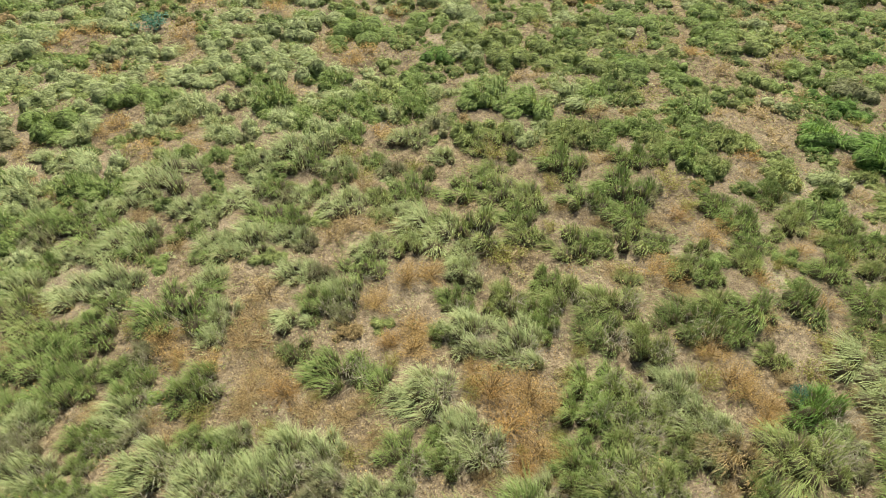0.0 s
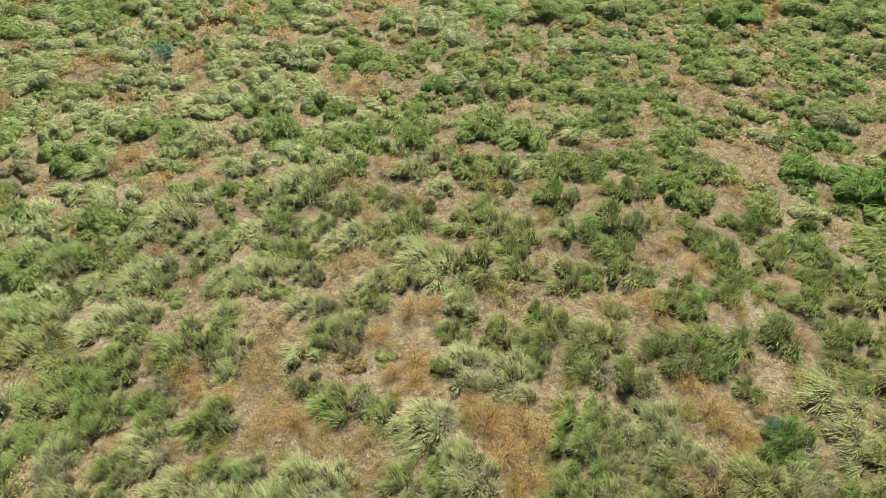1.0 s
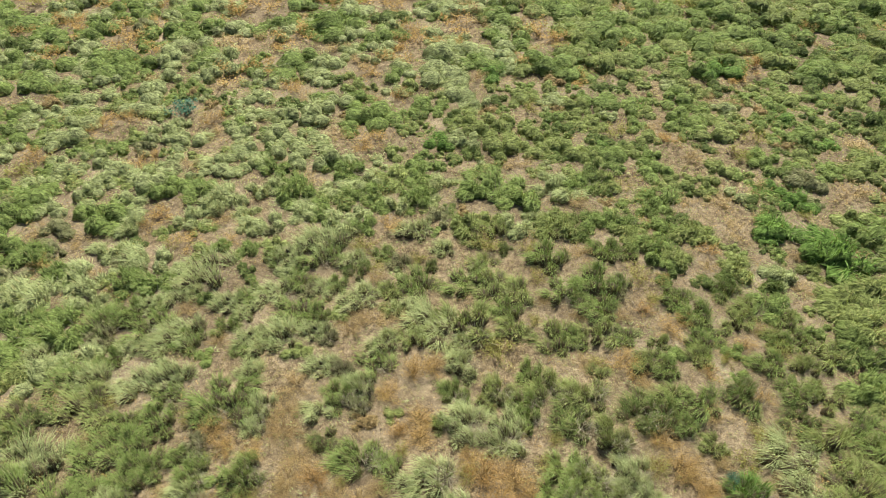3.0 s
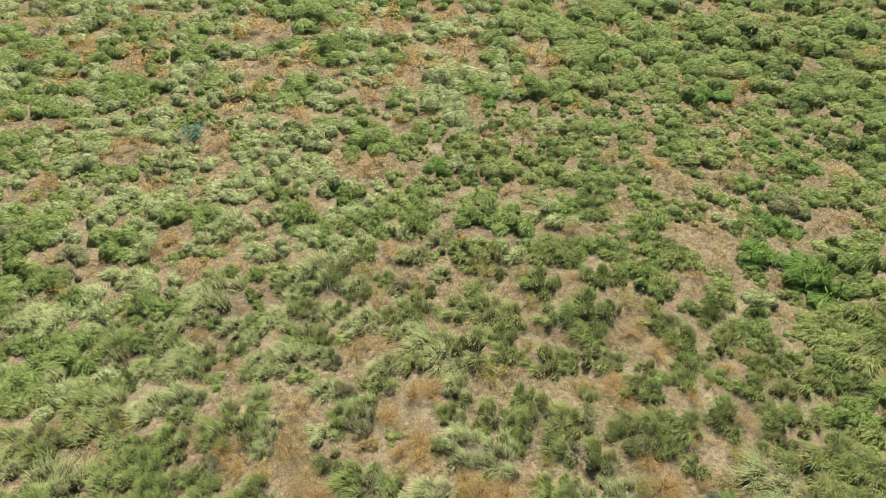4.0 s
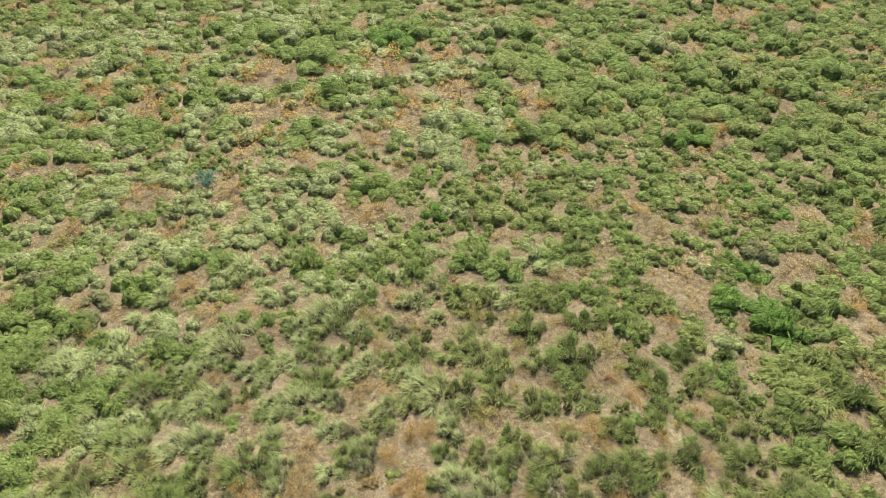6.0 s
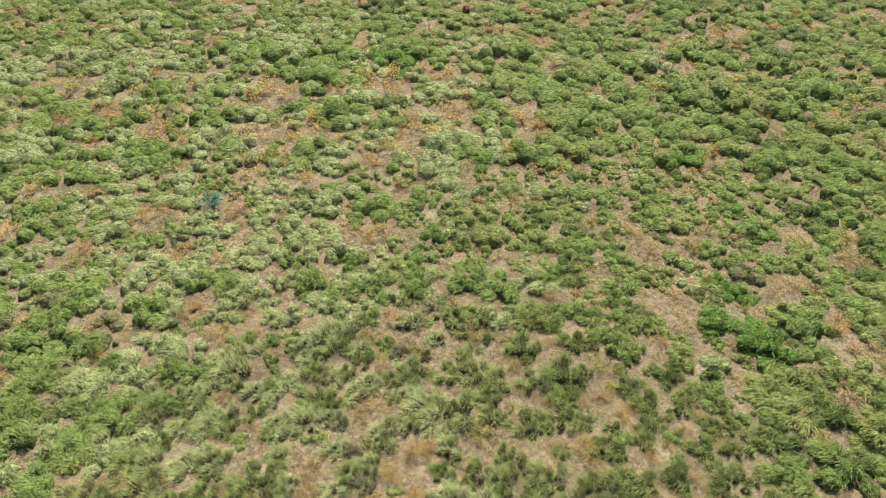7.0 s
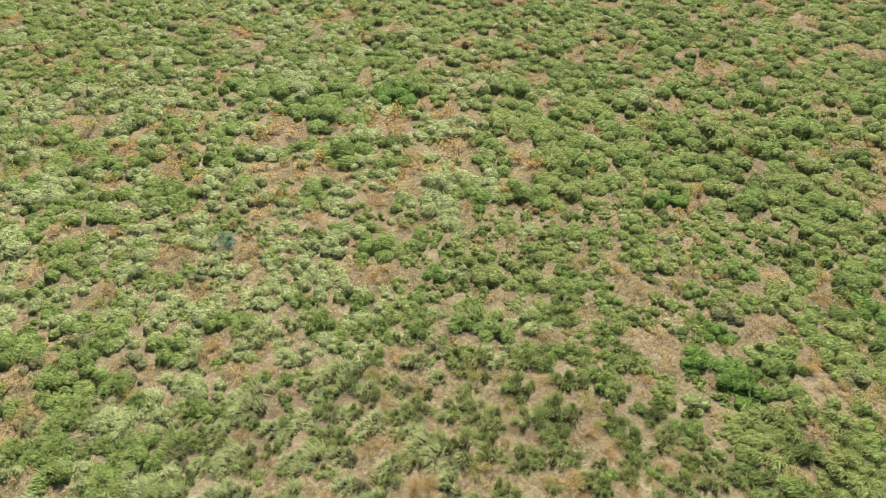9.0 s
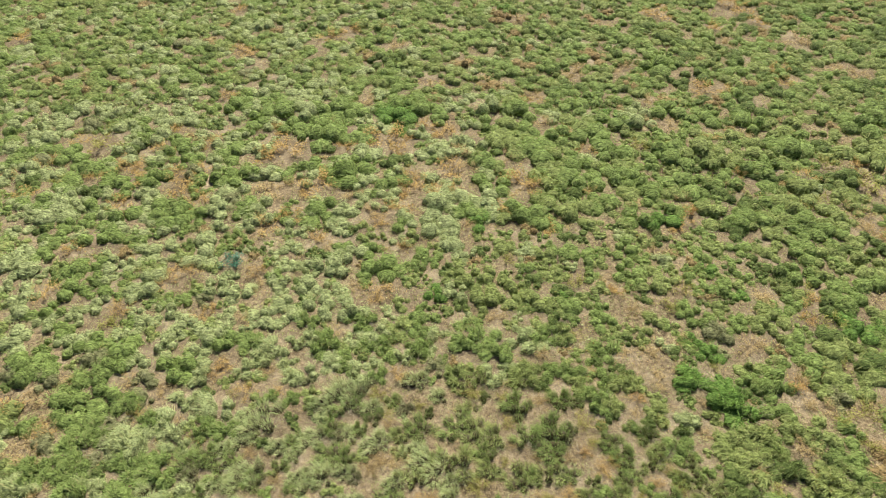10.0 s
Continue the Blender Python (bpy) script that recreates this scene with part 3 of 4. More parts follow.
plant('mid', [
    (0.34, 6.65, 0.43), (6.11, 6.75, 0.45), (7.83, 7.14, 0.68), (8.75, 7.17, 0.46), (8.32, 7.45, 0.46), (7.11, 7.58, 0.47), (2.60, 7.67, 0.40),
    (4.26, 7.68, 0.36), (3.72, 7.76, 0.36), (-0.81, 7.78, 0.56), (6.74, 7.85, 0.47), (4.53, 8.00, 0.37), (7.05, 8.03, 0.59), (9.39, 8.19, 0.48),
    (2.47, 8.32, 0.50), (6.00, 8.36, 0.44), (-0.79, 8.45, 0.35), (0.98, 8.47, 0.59), (1.49, 8.48, 0.51), (2.02, 8.48, 0.59), (3.12, 8.50, 0.36),
    (7.73, 8.83, 0.49), (4.68, 8.88, 0.54), (1.63, 8.94, 0.52), (0.76, 9.02, 0.53), (5.10, 9.07, 0.40), (0.43, 9.21, 0.58), (1.22, 9.22, 0.54),
    (8.70, 9.34, 0.49), (2.51, 9.44, 0.45)])
plant('mid', [
    (2.81, 9.48, 0.38), (9.69, 9.52, 0.77), (3.76, 9.70, 0.39), (8.81, 9.88, 0.50), (2.43, 9.96, 0.47), (7.70, 10.06, 0.50), (9.29, 10.07, 0.50),
    (1.39, 10.10, 0.57), (6.55, 10.13, 0.50), (1.79, 10.22, 0.43), (8.12, 10.45, 0.51), (9.88, 10.46, 0.51), (7.90, 10.95, 0.52), (8.31, 10.95, 0.69),
    (9.42, 10.96, 0.52), (3.77, 11.02, 0.52), (8.66, 11.12, 0.52), (10.08, 11.17, 0.52), (9.70, 11.27, 0.84), (1.72, 11.33, 0.52),
    (6.78, 11.36, 0.70), (3.42, 11.44, 0.85), (7.81, 11.47, 0.53), (8.66, 11.48, 0.85), (4.31, 11.67, 0.57), (6.60, 11.68, 0.53),
    (10.62, 11.71, 0.53), (2.61, 11.77, 0.72), (5.51, 11.90, 0.43), (10.44, 11.93, 0.53)])
plant('mid', [
    (4.81, 12.00, 0.72), (8.88, 12.03, 0.53), (6.00, 12.13, 0.58), (10.40, 12.16, 0.54), (10.84, 12.16, 0.54), (2.97, 12.34, 0.73),
    (9.47, 12.38, 0.88), (10.46, 12.62, 0.54), (2.91, 13.06, 0.91), (1.70, 13.17, 0.61), (4.17, 13.32, 0.55), (4.79, 13.32, 0.55),
    (5.09, 13.33, 0.55), (9.47, 13.49, 0.56), (7.64, 13.60, 0.78), (8.11, 13.61, 0.56), (12.02, 13.64, 0.78), (1.12, 13.68, 0.56),
    (3.30, 13.70, 0.78), (10.89, 13.89, 0.56), (5.23, 13.98, 0.56), (7.14, 14.00, 0.95), (8.41, 14.01, 0.63), (8.93, 14.15, 0.80),
    (11.81, 14.17, 0.96), (1.78, 14.23, 0.96), (6.09, 14.26, 0.57), (3.55, 14.38, 0.57), (7.58, 14.41, 0.57), (12.59, 14.45, 0.57)])
plant('mid', [
    (8.37, 14.84, 0.58), (11.33, 14.87, 0.58), (1.99, 14.94, 0.98), (4.62, 14.96, 0.58), (7.42, 14.98, 0.66), (9.74, 15.00, 0.82),
    (5.31, 15.11, 0.58), (4.20, 15.40, 0.84), (9.74, 15.44, 0.59), (10.42, 15.45, 0.59), (11.16, 15.61, 0.59), (10.91, 16.23, 0.60)])
plant('green', [
    (-2.73, 1.88, 0.25), (2.44, 1.90, 0.25), (-2.88, 1.92, 0.23), (2.43, 2.02, 0.21), (1.06, 2.06, 0.32), (-2.76, 2.12, 0.21), (0.04, 2.14, 0.26),
    (1.16, 2.19, 0.41), (-0.28, 2.21, 0.37), (-1.69, 2.24, 0.22), (-2.66, 2.33, 0.22), (-1.91, 2.33, 0.26), (0.00, 2.34, 0.24), (-2.81, 2.35, 0.31),
    (1.40, 2.53, 0.43), (1.18, 2.58, 0.39), (-3.26, 2.60, 0.23), (-3.23, 2.78, 0.47), (-2.60, 2.78, 0.40), (-2.06, 2.79, 0.40), (1.33, 2.86, 0.45),
    (-3.06, 2.88, 0.33), (-0.87, 2.96, 0.53), (-3.19, 3.01, 0.41), (-2.73, 3.01, 0.29), (-3.43, 3.12, 0.44), (-3.52, 3.37, 0.35), (0.01, 3.39, 0.23),
    (2.70, 3.39, 0.25), (-3.14, 3.42, 0.36)])
plant('green', [
    (0.97, 3.45, 0.26), (-2.61, 3.50, 0.39), (2.89, 3.64, 0.42), (0.94, 3.66, 0.32), (-2.51, 3.67, 0.55), (-3.18, 3.70, 0.32), (-1.17, 3.72, 0.34),
    (0.15, 3.79, 0.35), (4.07, 3.81, 0.40), (1.05, 4.09, 0.31), (2.67, 4.10, 0.33), (-0.85, 4.16, 0.45), (3.93, 4.19, 0.39), (-3.99, 4.25, 0.34),
    (-6.11, 4.26, 0.56), (3.19, 4.49, 0.42), (-3.12, 4.50, 0.35), (4.19, 4.50, 0.30), (4.42, 4.50, 0.26), (-6.52, 4.55, 0.42), (1.63, 4.56, 0.36),
    (-6.93, 4.60, 0.57), (2.26, 4.61, 0.31), (-4.74, 4.63, 0.58), (-6.30, 4.68, 0.58), (-2.75, 4.71, 0.33), (-3.77, 4.73, 0.51), (-5.35, 4.73, 0.58),
    (7.25, 4.77, 0.68), (-4.30, 4.85, 0.51)])
plant('green', [
    (-1.59, 4.89, 0.32), (0.00, 4.91, 0.27), (-1.90, 4.93, 0.52), (3.29, 4.93, 0.44), (-3.99, 4.97, 0.40), (0.85, 5.00, 0.37), (2.02, 5.00, 0.44),
    (-6.36, 5.06, 0.59), (6.02, 5.10, 0.43), (4.28, 5.11, 0.57), (3.07, 5.21, 0.39), (-2.50, 5.24, 0.38), (1.57, 5.30, 0.48), (-6.15, 5.38, 0.50),
    (-3.86, 5.41, 0.42), (2.10, 5.41, 0.61), (-7.43, 5.43, 0.43), (7.47, 5.43, 0.43), (-1.40, 5.45, 0.29), (-4.20, 5.46, 0.42), (-1.95, 5.47, 0.39),
    (-0.34, 5.49, 0.49), (0.31, 5.49, 0.49), (-5.21, 5.59, 0.43), (-6.51, 5.64, 0.62), (-6.86, 5.86, 0.68), (6.31, 5.86, 0.54), (-2.37, 5.90, 0.34),
    (-5.77, 5.90, 0.52), (1.47, 5.91, 0.51)])
plant('green', [
    (-1.71, 5.95, 0.44), (-6.12, 5.96, 0.63), (-2.74, 6.01, 0.31), (-0.84, 6.03, 0.35), (2.31, 6.06, 0.41), (2.93, 6.06, 0.49), (-3.13, 6.07, 0.27),
    (-6.91, 6.32, 0.44), (-6.53, 6.45, 0.65), (6.01, 6.47, 0.43), (6.50, 6.47, 0.65), (-7.74, 6.50, 0.65), (3.21, 6.55, 0.44), (-1.17, 6.57, 0.36),
    (2.23, 6.67, 0.44), (2.59, 6.67, 0.44), (-5.15, 6.73, 0.62), (-1.83, 6.76, 0.33), (-6.35, 6.81, 0.66), (-8.01, 6.83, 0.66), (-4.99, 6.86, 0.44),
    (7.39, 6.89, 0.56), (-7.49, 6.90, 0.45), (3.11, 6.97, 0.34), (-6.24, 7.10, 0.67), (-0.48, 7.16, 0.45), (7.17, 7.16, 0.45), (3.35, 7.23, 0.57),
    (1.20, 7.26, 0.65), (-3.77, 7.30, 0.50)])
plant('green', [
    (-6.99, 7.31, 0.57), (-1.40, 7.32, 0.42), (-0.29, 7.33, 0.35), (-4.25, 7.35, 0.50), (-2.33, 7.37, 0.58), (0.63, 7.37, 0.73), (-1.09, 7.38, 0.42),
    (7.28, 7.44, 0.46), (2.16, 7.51, 0.47), (9.08, 7.59, 0.46), (-7.72, 7.66, 0.46), (-0.34, 7.79, 0.48), (-2.77, 7.92, 0.40), (-1.63, 7.94, 0.53),
    (3.47, 7.99, 0.49), (6.29, 8.02, 0.37), (5.38, 8.10, 0.49), (-8.27, 8.11, 0.59), (2.81, 8.32, 0.50), (3.44, 8.33, 0.43), (7.35, 8.34, 0.48),
    (5.31, 8.35, 0.35), (8.99, 8.35, 0.75), (7.72, 8.50, 0.49), (-5.46, 8.57, 0.42), (-7.98, 8.66, 0.61), (-7.49, 8.67, 0.49), (6.25, 8.90, 0.52),
    (8.67, 9.00, 0.75), (9.68, 9.00, 0.63)])
plant('green', [
    (4.42, 9.16, 0.53), (-1.62, 9.18, 0.40), (5.58, 9.18, 0.37), (6.91, 9.29, 0.38), (-8.21, 9.34, 0.63), (8.13, 9.34, 0.64), (-1.25, 9.39, 0.77),
    (-7.74, 9.43, 0.51), (4.24, 9.46, 0.55), (1.97, 9.47, 0.38), (-0.14, 9.69, 0.42), (-0.41, 9.86, 0.47), (-9.09, 9.87, 0.50), (6.07, 9.90, 0.49),
    (3.35, 9.91, 0.56), (-1.55, 10.06, 0.47), (8.50, 10.07, 0.66), (2.92, 10.12, 0.57), (4.36, 10.14, 0.57), (7.12, 10.14, 0.50),
    (-8.95, 10.44, 0.54), (-8.08, 10.45, 0.81), (8.83, 10.55, 0.81), (9.38, 10.55, 0.81), (-0.86, 10.89, 0.55), (-8.63, 10.95, 0.52),
    (-9.08, 11.05, 0.52), (-7.78, 11.05, 0.83), (7.66, 11.05, 0.83), (9.05, 11.06, 0.83)])
plant('green', [
    (2.54, 11.12, 0.69), (7.28, 11.15, 0.52), (-6.36, 11.17, 0.70), (-5.81, 11.17, 0.70), (-4.84, 11.18, 0.52), (-3.86, 11.18, 0.52),
    (4.93, 11.24, 0.84), (-6.98, 11.38, 0.70), (0.74, 11.43, 0.70), (2.15, 11.43, 0.85), (-2.93, 11.47, 0.85), (-4.77, 11.50, 0.71),
    (0.46, 11.53, 0.53), (-10.16, 11.57, 0.71), (5.85, 11.57, 0.57), (-8.68, 11.58, 0.52), (8.46, 11.69, 0.71), (3.07, 11.99, 0.58),
    (4.09, 12.00, 0.87), (5.42, 12.12, 0.73), (-10.71, 12.13, 0.53), (6.59, 12.13, 0.73), (-6.23, 12.16, 0.53), (-8.14, 12.21, 0.53),
    (-9.66, 12.37, 0.73), (5.21, 12.47, 0.89), (-8.39, 12.49, 0.74), (-6.03, 12.51, 0.74), (1.37, 12.56, 0.89), (6.58, 12.60, 0.89)])
plant('green', [
    (-7.47, 12.62, 0.74), (-1.31, 12.66, 0.74), (7.66, 12.72, 0.75), (-5.20, 12.75, 0.90), (-5.50, 12.75, 0.54), (-2.82, 12.77, 0.54),
    (-2.37, 12.78, 1.05), (2.73, 12.81, 0.55), (3.63, 12.82, 0.90), (4.08, 12.82, 0.55), (4.84, 12.83, 0.90), (5.89, 12.83, 0.55),
    (8.46, 12.85, 1.05), (-4.18, 12.88, 0.55), (-9.73, 13.22, 0.55), (-9.27, 13.22, 0.91), (-11.61, 13.33, 0.55), (-6.96, 13.36, 0.61),
    (-3.51, 13.39, 0.61), (3.73, 13.44, 0.77), (5.66, 13.46, 0.62), (9.00, 13.48, 0.77), (10.09, 13.49, 0.56), (-6.69, 13.50, 0.55),
    (-2.11, 13.58, 0.56), (-11.43, 13.59, 0.56), (1.43, 13.69, 0.78), (6.04, 13.72, 0.62), (-10.10, 13.73, 0.78), (-5.75, 13.76, 0.78)])
plant('green', [
    (2.53, 13.83, 0.94), (-11.25, 13.85, 0.56), (-10.94, 13.86, 0.56), (6.47, 13.86, 0.94), (-7.23, 14.02, 0.79), (9.84, 14.02, 1.11),
    (4.79, 14.11, 1.11), (2.58, 14.23, 0.80), (-3.37, 14.60, 0.97), (3.27, 14.66, 0.97), (-12.29, 14.67, 0.57), (-8.42, 14.71, 0.57),
    (10.45, 14.72, 0.81), (-3.88, 14.74, 0.57), (-2.42, 14.75, 0.81), (4.27, 14.81, 0.98), (2.48, 14.94, 0.66), (-5.73, 15.02, 0.58),
    (-4.28, 15.18, 0.83), (-2.96, 15.19, 0.66), (-8.78, 15.29, 0.58), (12.37, 15.32, 1.00), (-3.56, 15.33, 0.67), (1.36, 15.37, 0.83),
    (5.04, 15.41, 1.00), (7.39, 15.42, 0.67), (9.24, 15.44, 0.84), (-5.37, 15.62, 0.84), (13.28, 15.63, 0.59), (0.02, 15.67, 0.59)])
plant('green', [
    (7.82, 15.73, 0.85), (12.08, 15.77, 0.59), (8.21, 15.89, 0.59), (-2.71, 15.96, 0.85), (2.41, 16.00, 1.03), (6.88, 16.04, 0.86),
    (-6.92, 16.08, 0.59), (13.09, 16.09, 0.86), (-4.79, 16.10, 0.86), (-3.42, 16.11, 1.03), (-0.33, 16.14, 0.86), (1.91, 16.16, 0.60),
    (9.17, 16.22, 0.60), (10.39, 16.23, 0.69), (11.78, 16.24, 0.60), (-6.19, 16.25, 0.86), (-1.71, 16.28, 0.60), (-1.02, 16.29, 1.04),
    (3.14, 16.33, 0.60), (4.18, 16.34, 0.60), (-0.68, 16.52, 0.87), (-1.40, 16.95, 0.71), (1.61, 16.98, 0.61), (2.27, 18.61, 0.63),
    (3.61, 18.82, 0.64), (7.23, 18.86, 1.14)])
plant('dark', [
    (1.78, 2.24, 0.28), (1.48, 3.45, 0.46), (2.51, 3.46, 0.44), (2.25, 3.53, 0.47), (3.44, 3.71, 0.45), (5.16, 4.37, 0.57), (6.08, 4.77, 0.58),
    (6.86, 4.98, 0.49), (1.77, 5.25, 0.25), (3.76, 5.37, 0.42), (4.45, 5.48, 0.26), (3.95, 5.68, 0.28), (-0.15, 5.81, 0.21), (2.57, 6.00, 0.29),
    (0.88, 6.16, 0.22), (2.04, 6.41, 0.30), (8.45, 7.00, 0.78), (-1.62, 7.25, 0.24), (2.50, 7.44, 0.29), (3.89, 7.53, 0.33), (8.04, 7.59, 0.58),
    (5.37, 7.93, 0.31), (2.49, 7.98, 0.32), (1.89, 8.31, 0.33), (0.48, 8.38, 0.35), (8.57, 8.50, 0.61), (-3.14, 8.97, 0.31), (2.01, 9.13, 0.44),
    (0.19, 9.41, 0.32), (6.58, 9.49, 0.29)])
plant('dark', [
    (7.75, 9.51, 0.64), (1.01, 10.05, 0.33), (9.56, 10.07, 0.50), (10.36, 10.08, 0.66), (-5.93, 10.23, 0.31), (-9.53, 10.54, 0.51),
    (9.08, 10.81, 0.52), (7.17, 10.84, 0.69), (-6.70, 11.59, 0.53), (7.60, 11.69, 0.71), (8.06, 11.69, 0.53), (3.38, 12.11, 0.73),
    (-9.05, 12.14, 0.58), (7.36, 12.25, 0.59), (6.95, 12.36, 0.54), (-10.67, 12.48, 0.54), (8.86, 12.73, 0.75), (10.27, 12.86, 0.60),
    (10.88, 12.87, 0.75), (-9.47, 12.97, 0.55), (-1.35, 13.28, 0.61), (-7.71, 13.33, 0.46), (7.14, 13.47, 0.62), (2.83, 13.70, 0.56),
    (4.71, 13.71, 0.56), (-8.46, 14.15, 0.63), (-3.16, 14.19, 0.57), (10.75, 14.30, 0.64), (-10.95, 14.40, 0.57), (-9.28, 15.74, 0.51)])
plant('dark', [
    (-11.44, 16.04, 0.59), (13.44, 16.10, 0.60), (9.58, 16.38, 0.87), (7.74, 17.92, 0.62), (1.68, 18.23, 0.63), (-5.01, 21.72, 0.68)])
plant('lush', [
    (3.10, 2.59, 0.46), (5.52, 5.98, 0.79), (5.28, 6.03, 0.31), (5.50, 6.51, 0.25), (4.89, 6.53, 0.61), (5.41, 7.11, 0.42), (5.23, 7.47, 0.43),
    (8.69, 7.74, 0.70), (-0.07, 8.64, 0.47), (6.51, 8.72, 0.36), (1.00, 11.01, 0.55), (5.43, 11.03, 0.69), (-1.21, 15.06, 0.49), (-1.33, 15.66, 1.01)])
plant('grey', [
    (-0.90, 1.88, 0.25), (-0.87, 2.02, 0.31), (3.20, 2.09, 0.19), (-3.29, 2.25, 0.35), (0.36, 2.28, 0.26), (-2.46, 2.44, 0.29), (-2.64, 3.16, 0.22),
    (-0.94, 3.61, 0.24), (-1.20, 4.08, 0.28), (-1.41, 4.54, 0.23), (-4.24, 4.61, 0.35), (-5.83, 4.96, 0.49), (-6.95, 5.09, 0.43), (-1.81, 5.32, 0.25),
    (2.36, 5.41, 0.32), (-5.86, 5.55, 0.41), (0.45, 5.71, 0.26), (-4.44, 5.88, 0.27), (-0.62, 5.92, 0.27), (-5.53, 6.06, 0.32), (7.56, 6.07, 0.44),
    (-7.44, 6.32, 0.44), (-2.49, 6.43, 0.28), (-1.38, 6.44, 0.28), (-5.67, 6.45, 0.43), (-8.21, 6.57, 0.45), (-0.09, 6.78, 0.37), (-6.74, 6.83, 0.55),
    (5.72, 7.11, 0.24), (5.77, 7.61, 0.51)])
plant('grey', [
    (-4.36, 7.90, 0.28), (-5.05, 8.49, 0.34), (-5.25, 11.71, 0.53), (-6.58, 12.87, 0.54), (-10.89, 13.59, 0.56), (-10.27, 15.28, 0.58),
    (-6.37, 18.53, 0.63), (-9.16, 20.32, 0.66)])
plant('dry', [
    (0.96, 2.23, 0.17), (0.79, 2.27, 0.31), (0.92, 2.62, 0.25), (2.75, 2.68, 0.28), (0.75, 2.73, 0.40), (2.59, 2.78, 0.24), (2.50, 2.91, 0.34),
    (0.30, 3.01, 0.24), (-2.01, 3.05, 0.29), (-2.33, 3.14, 0.25), (2.40, 3.20, 0.30), (-0.25, 3.23, 0.30), (-2.51, 3.29, 0.30), (-0.26, 3.50, 0.31),
    (3.69, 3.73, 0.21), (-0.62, 3.77, 0.30), (3.12, 4.01, 0.25), (-0.34, 4.06, 0.33), (2.28, 4.08, 0.34), (-0.11, 4.14, 0.28), (2.15, 4.24, 0.31),
    (3.73, 4.47, 0.23), (2.84, 4.72, 0.33), (3.07, 4.86, 0.26), (-7.00, 5.30, 0.43), (3.00, 5.54, 0.21), (-5.55, 5.76, 0.31), (-7.88, 5.87, 0.52),
    (-3.64, 6.21, 0.38), (-3.02, 6.21, 0.22)])
plant('dry', [
    (-0.82, 6.60, 0.38), (-4.37, 6.63, 0.30), (3.02, 6.70, 0.26), (-4.14, 6.83, 0.41), (-5.00, 8.01, 0.41), (-6.80, 8.24, 0.48), (-4.77, 8.26, 0.27),
    (-1.38, 8.47, 0.36), (-8.56, 8.55, 0.59), (8.13, 8.55, 0.51), (-1.25, 8.83, 0.52), (3.78, 8.90, 0.28), (-6.01, 9.06, 0.49), (-5.56, 9.26, 0.49),
    (-4.08, 9.28, 0.45), (-6.00, 9.46, 0.41), (-8.53, 10.03, 0.53), (-0.81, 10.21, 0.43), (-2.96, 10.41, 0.49), (10.63, 10.82, 0.52),
    (-4.22, 10.84, 0.82), (2.65, 10.88, 0.52), (5.86, 11.00, 0.55), (-1.49, 11.06, 0.52), (-3.61, 11.25, 0.70), (-1.10, 11.48, 0.71),
    (1.60, 11.61, 0.53), (-8.02, 11.66, 0.71), (-6.28, 11.78, 0.72), (-10.52, 11.97, 0.53)])
plant('dry', [
    (-3.38, 12.02, 0.53), (-6.67, 12.11, 0.87), (-0.12, 12.16, 0.54), (0.32, 12.16, 0.54), (3.84, 12.18, 0.54), (-1.00, 12.27, 0.54),
    (2.38, 12.29, 0.54), (-0.56, 12.39, 0.74), (-3.23, 12.49, 0.89), (-7.92, 12.57, 0.54), (2.12, 12.64, 1.05), (-11.38, 12.67, 0.45),
    (-6.92, 12.70, 0.75), (-9.20, 12.80, 0.60), (-0.88, 12.86, 0.55), (3.35, 12.89, 0.55), (-8.05, 12.93, 0.55), (8.05, 12.93, 0.45),
    (9.88, 12.94, 0.61), (-6.39, 12.95, 0.55), (0.33, 13.12, 0.91), (-10.63, 13.29, 0.61), (-8.41, 13.31, 0.77), (11.49, 13.45, 0.62),
    (-4.79, 13.59, 0.78), (-7.71, 13.97, 0.63), (-4.24, 13.99, 0.95), (-1.24, 14.02, 0.63), (3.99, 14.06, 0.63), (-2.68, 14.14, 0.57)])
plant('dry', [
    (-6.52, 14.25, 0.64), (-10.16, 14.36, 0.48), (-1.60, 14.57, 1.13), (-0.95, 14.57, 0.57), (7.71, 14.78, 0.58), (-7.65, 14.80, 0.49),
    (-4.75, 14.97, 0.66), (0.02, 15.01, 0.58), (0.35, 15.01, 0.49), (3.49, 15.04, 0.58), (-0.40, 15.30, 0.59), (2.83, 16.65, 0.61),
    (-6.70, 16.84, 0.71), (9.03, 17.32, 0.62), (8.36, 17.49, 0.91), (11.24, 17.88, 0.63), (11.24, 18.81, 0.76), (-6.73, 19.63, 0.78),
    (-6.99, 19.92, 0.65), (-14.90, 20.60, 0.81), (-4.08, 20.94, 0.82), (-3.31, 21.41, 0.83), (10.15, 22.03, 0.69), (11.94, 22.29, 0.85),
    (8.32, 22.74, 1.08), (-7.84, 23.06, 0.65), (11.51, 23.55, 1.33)])
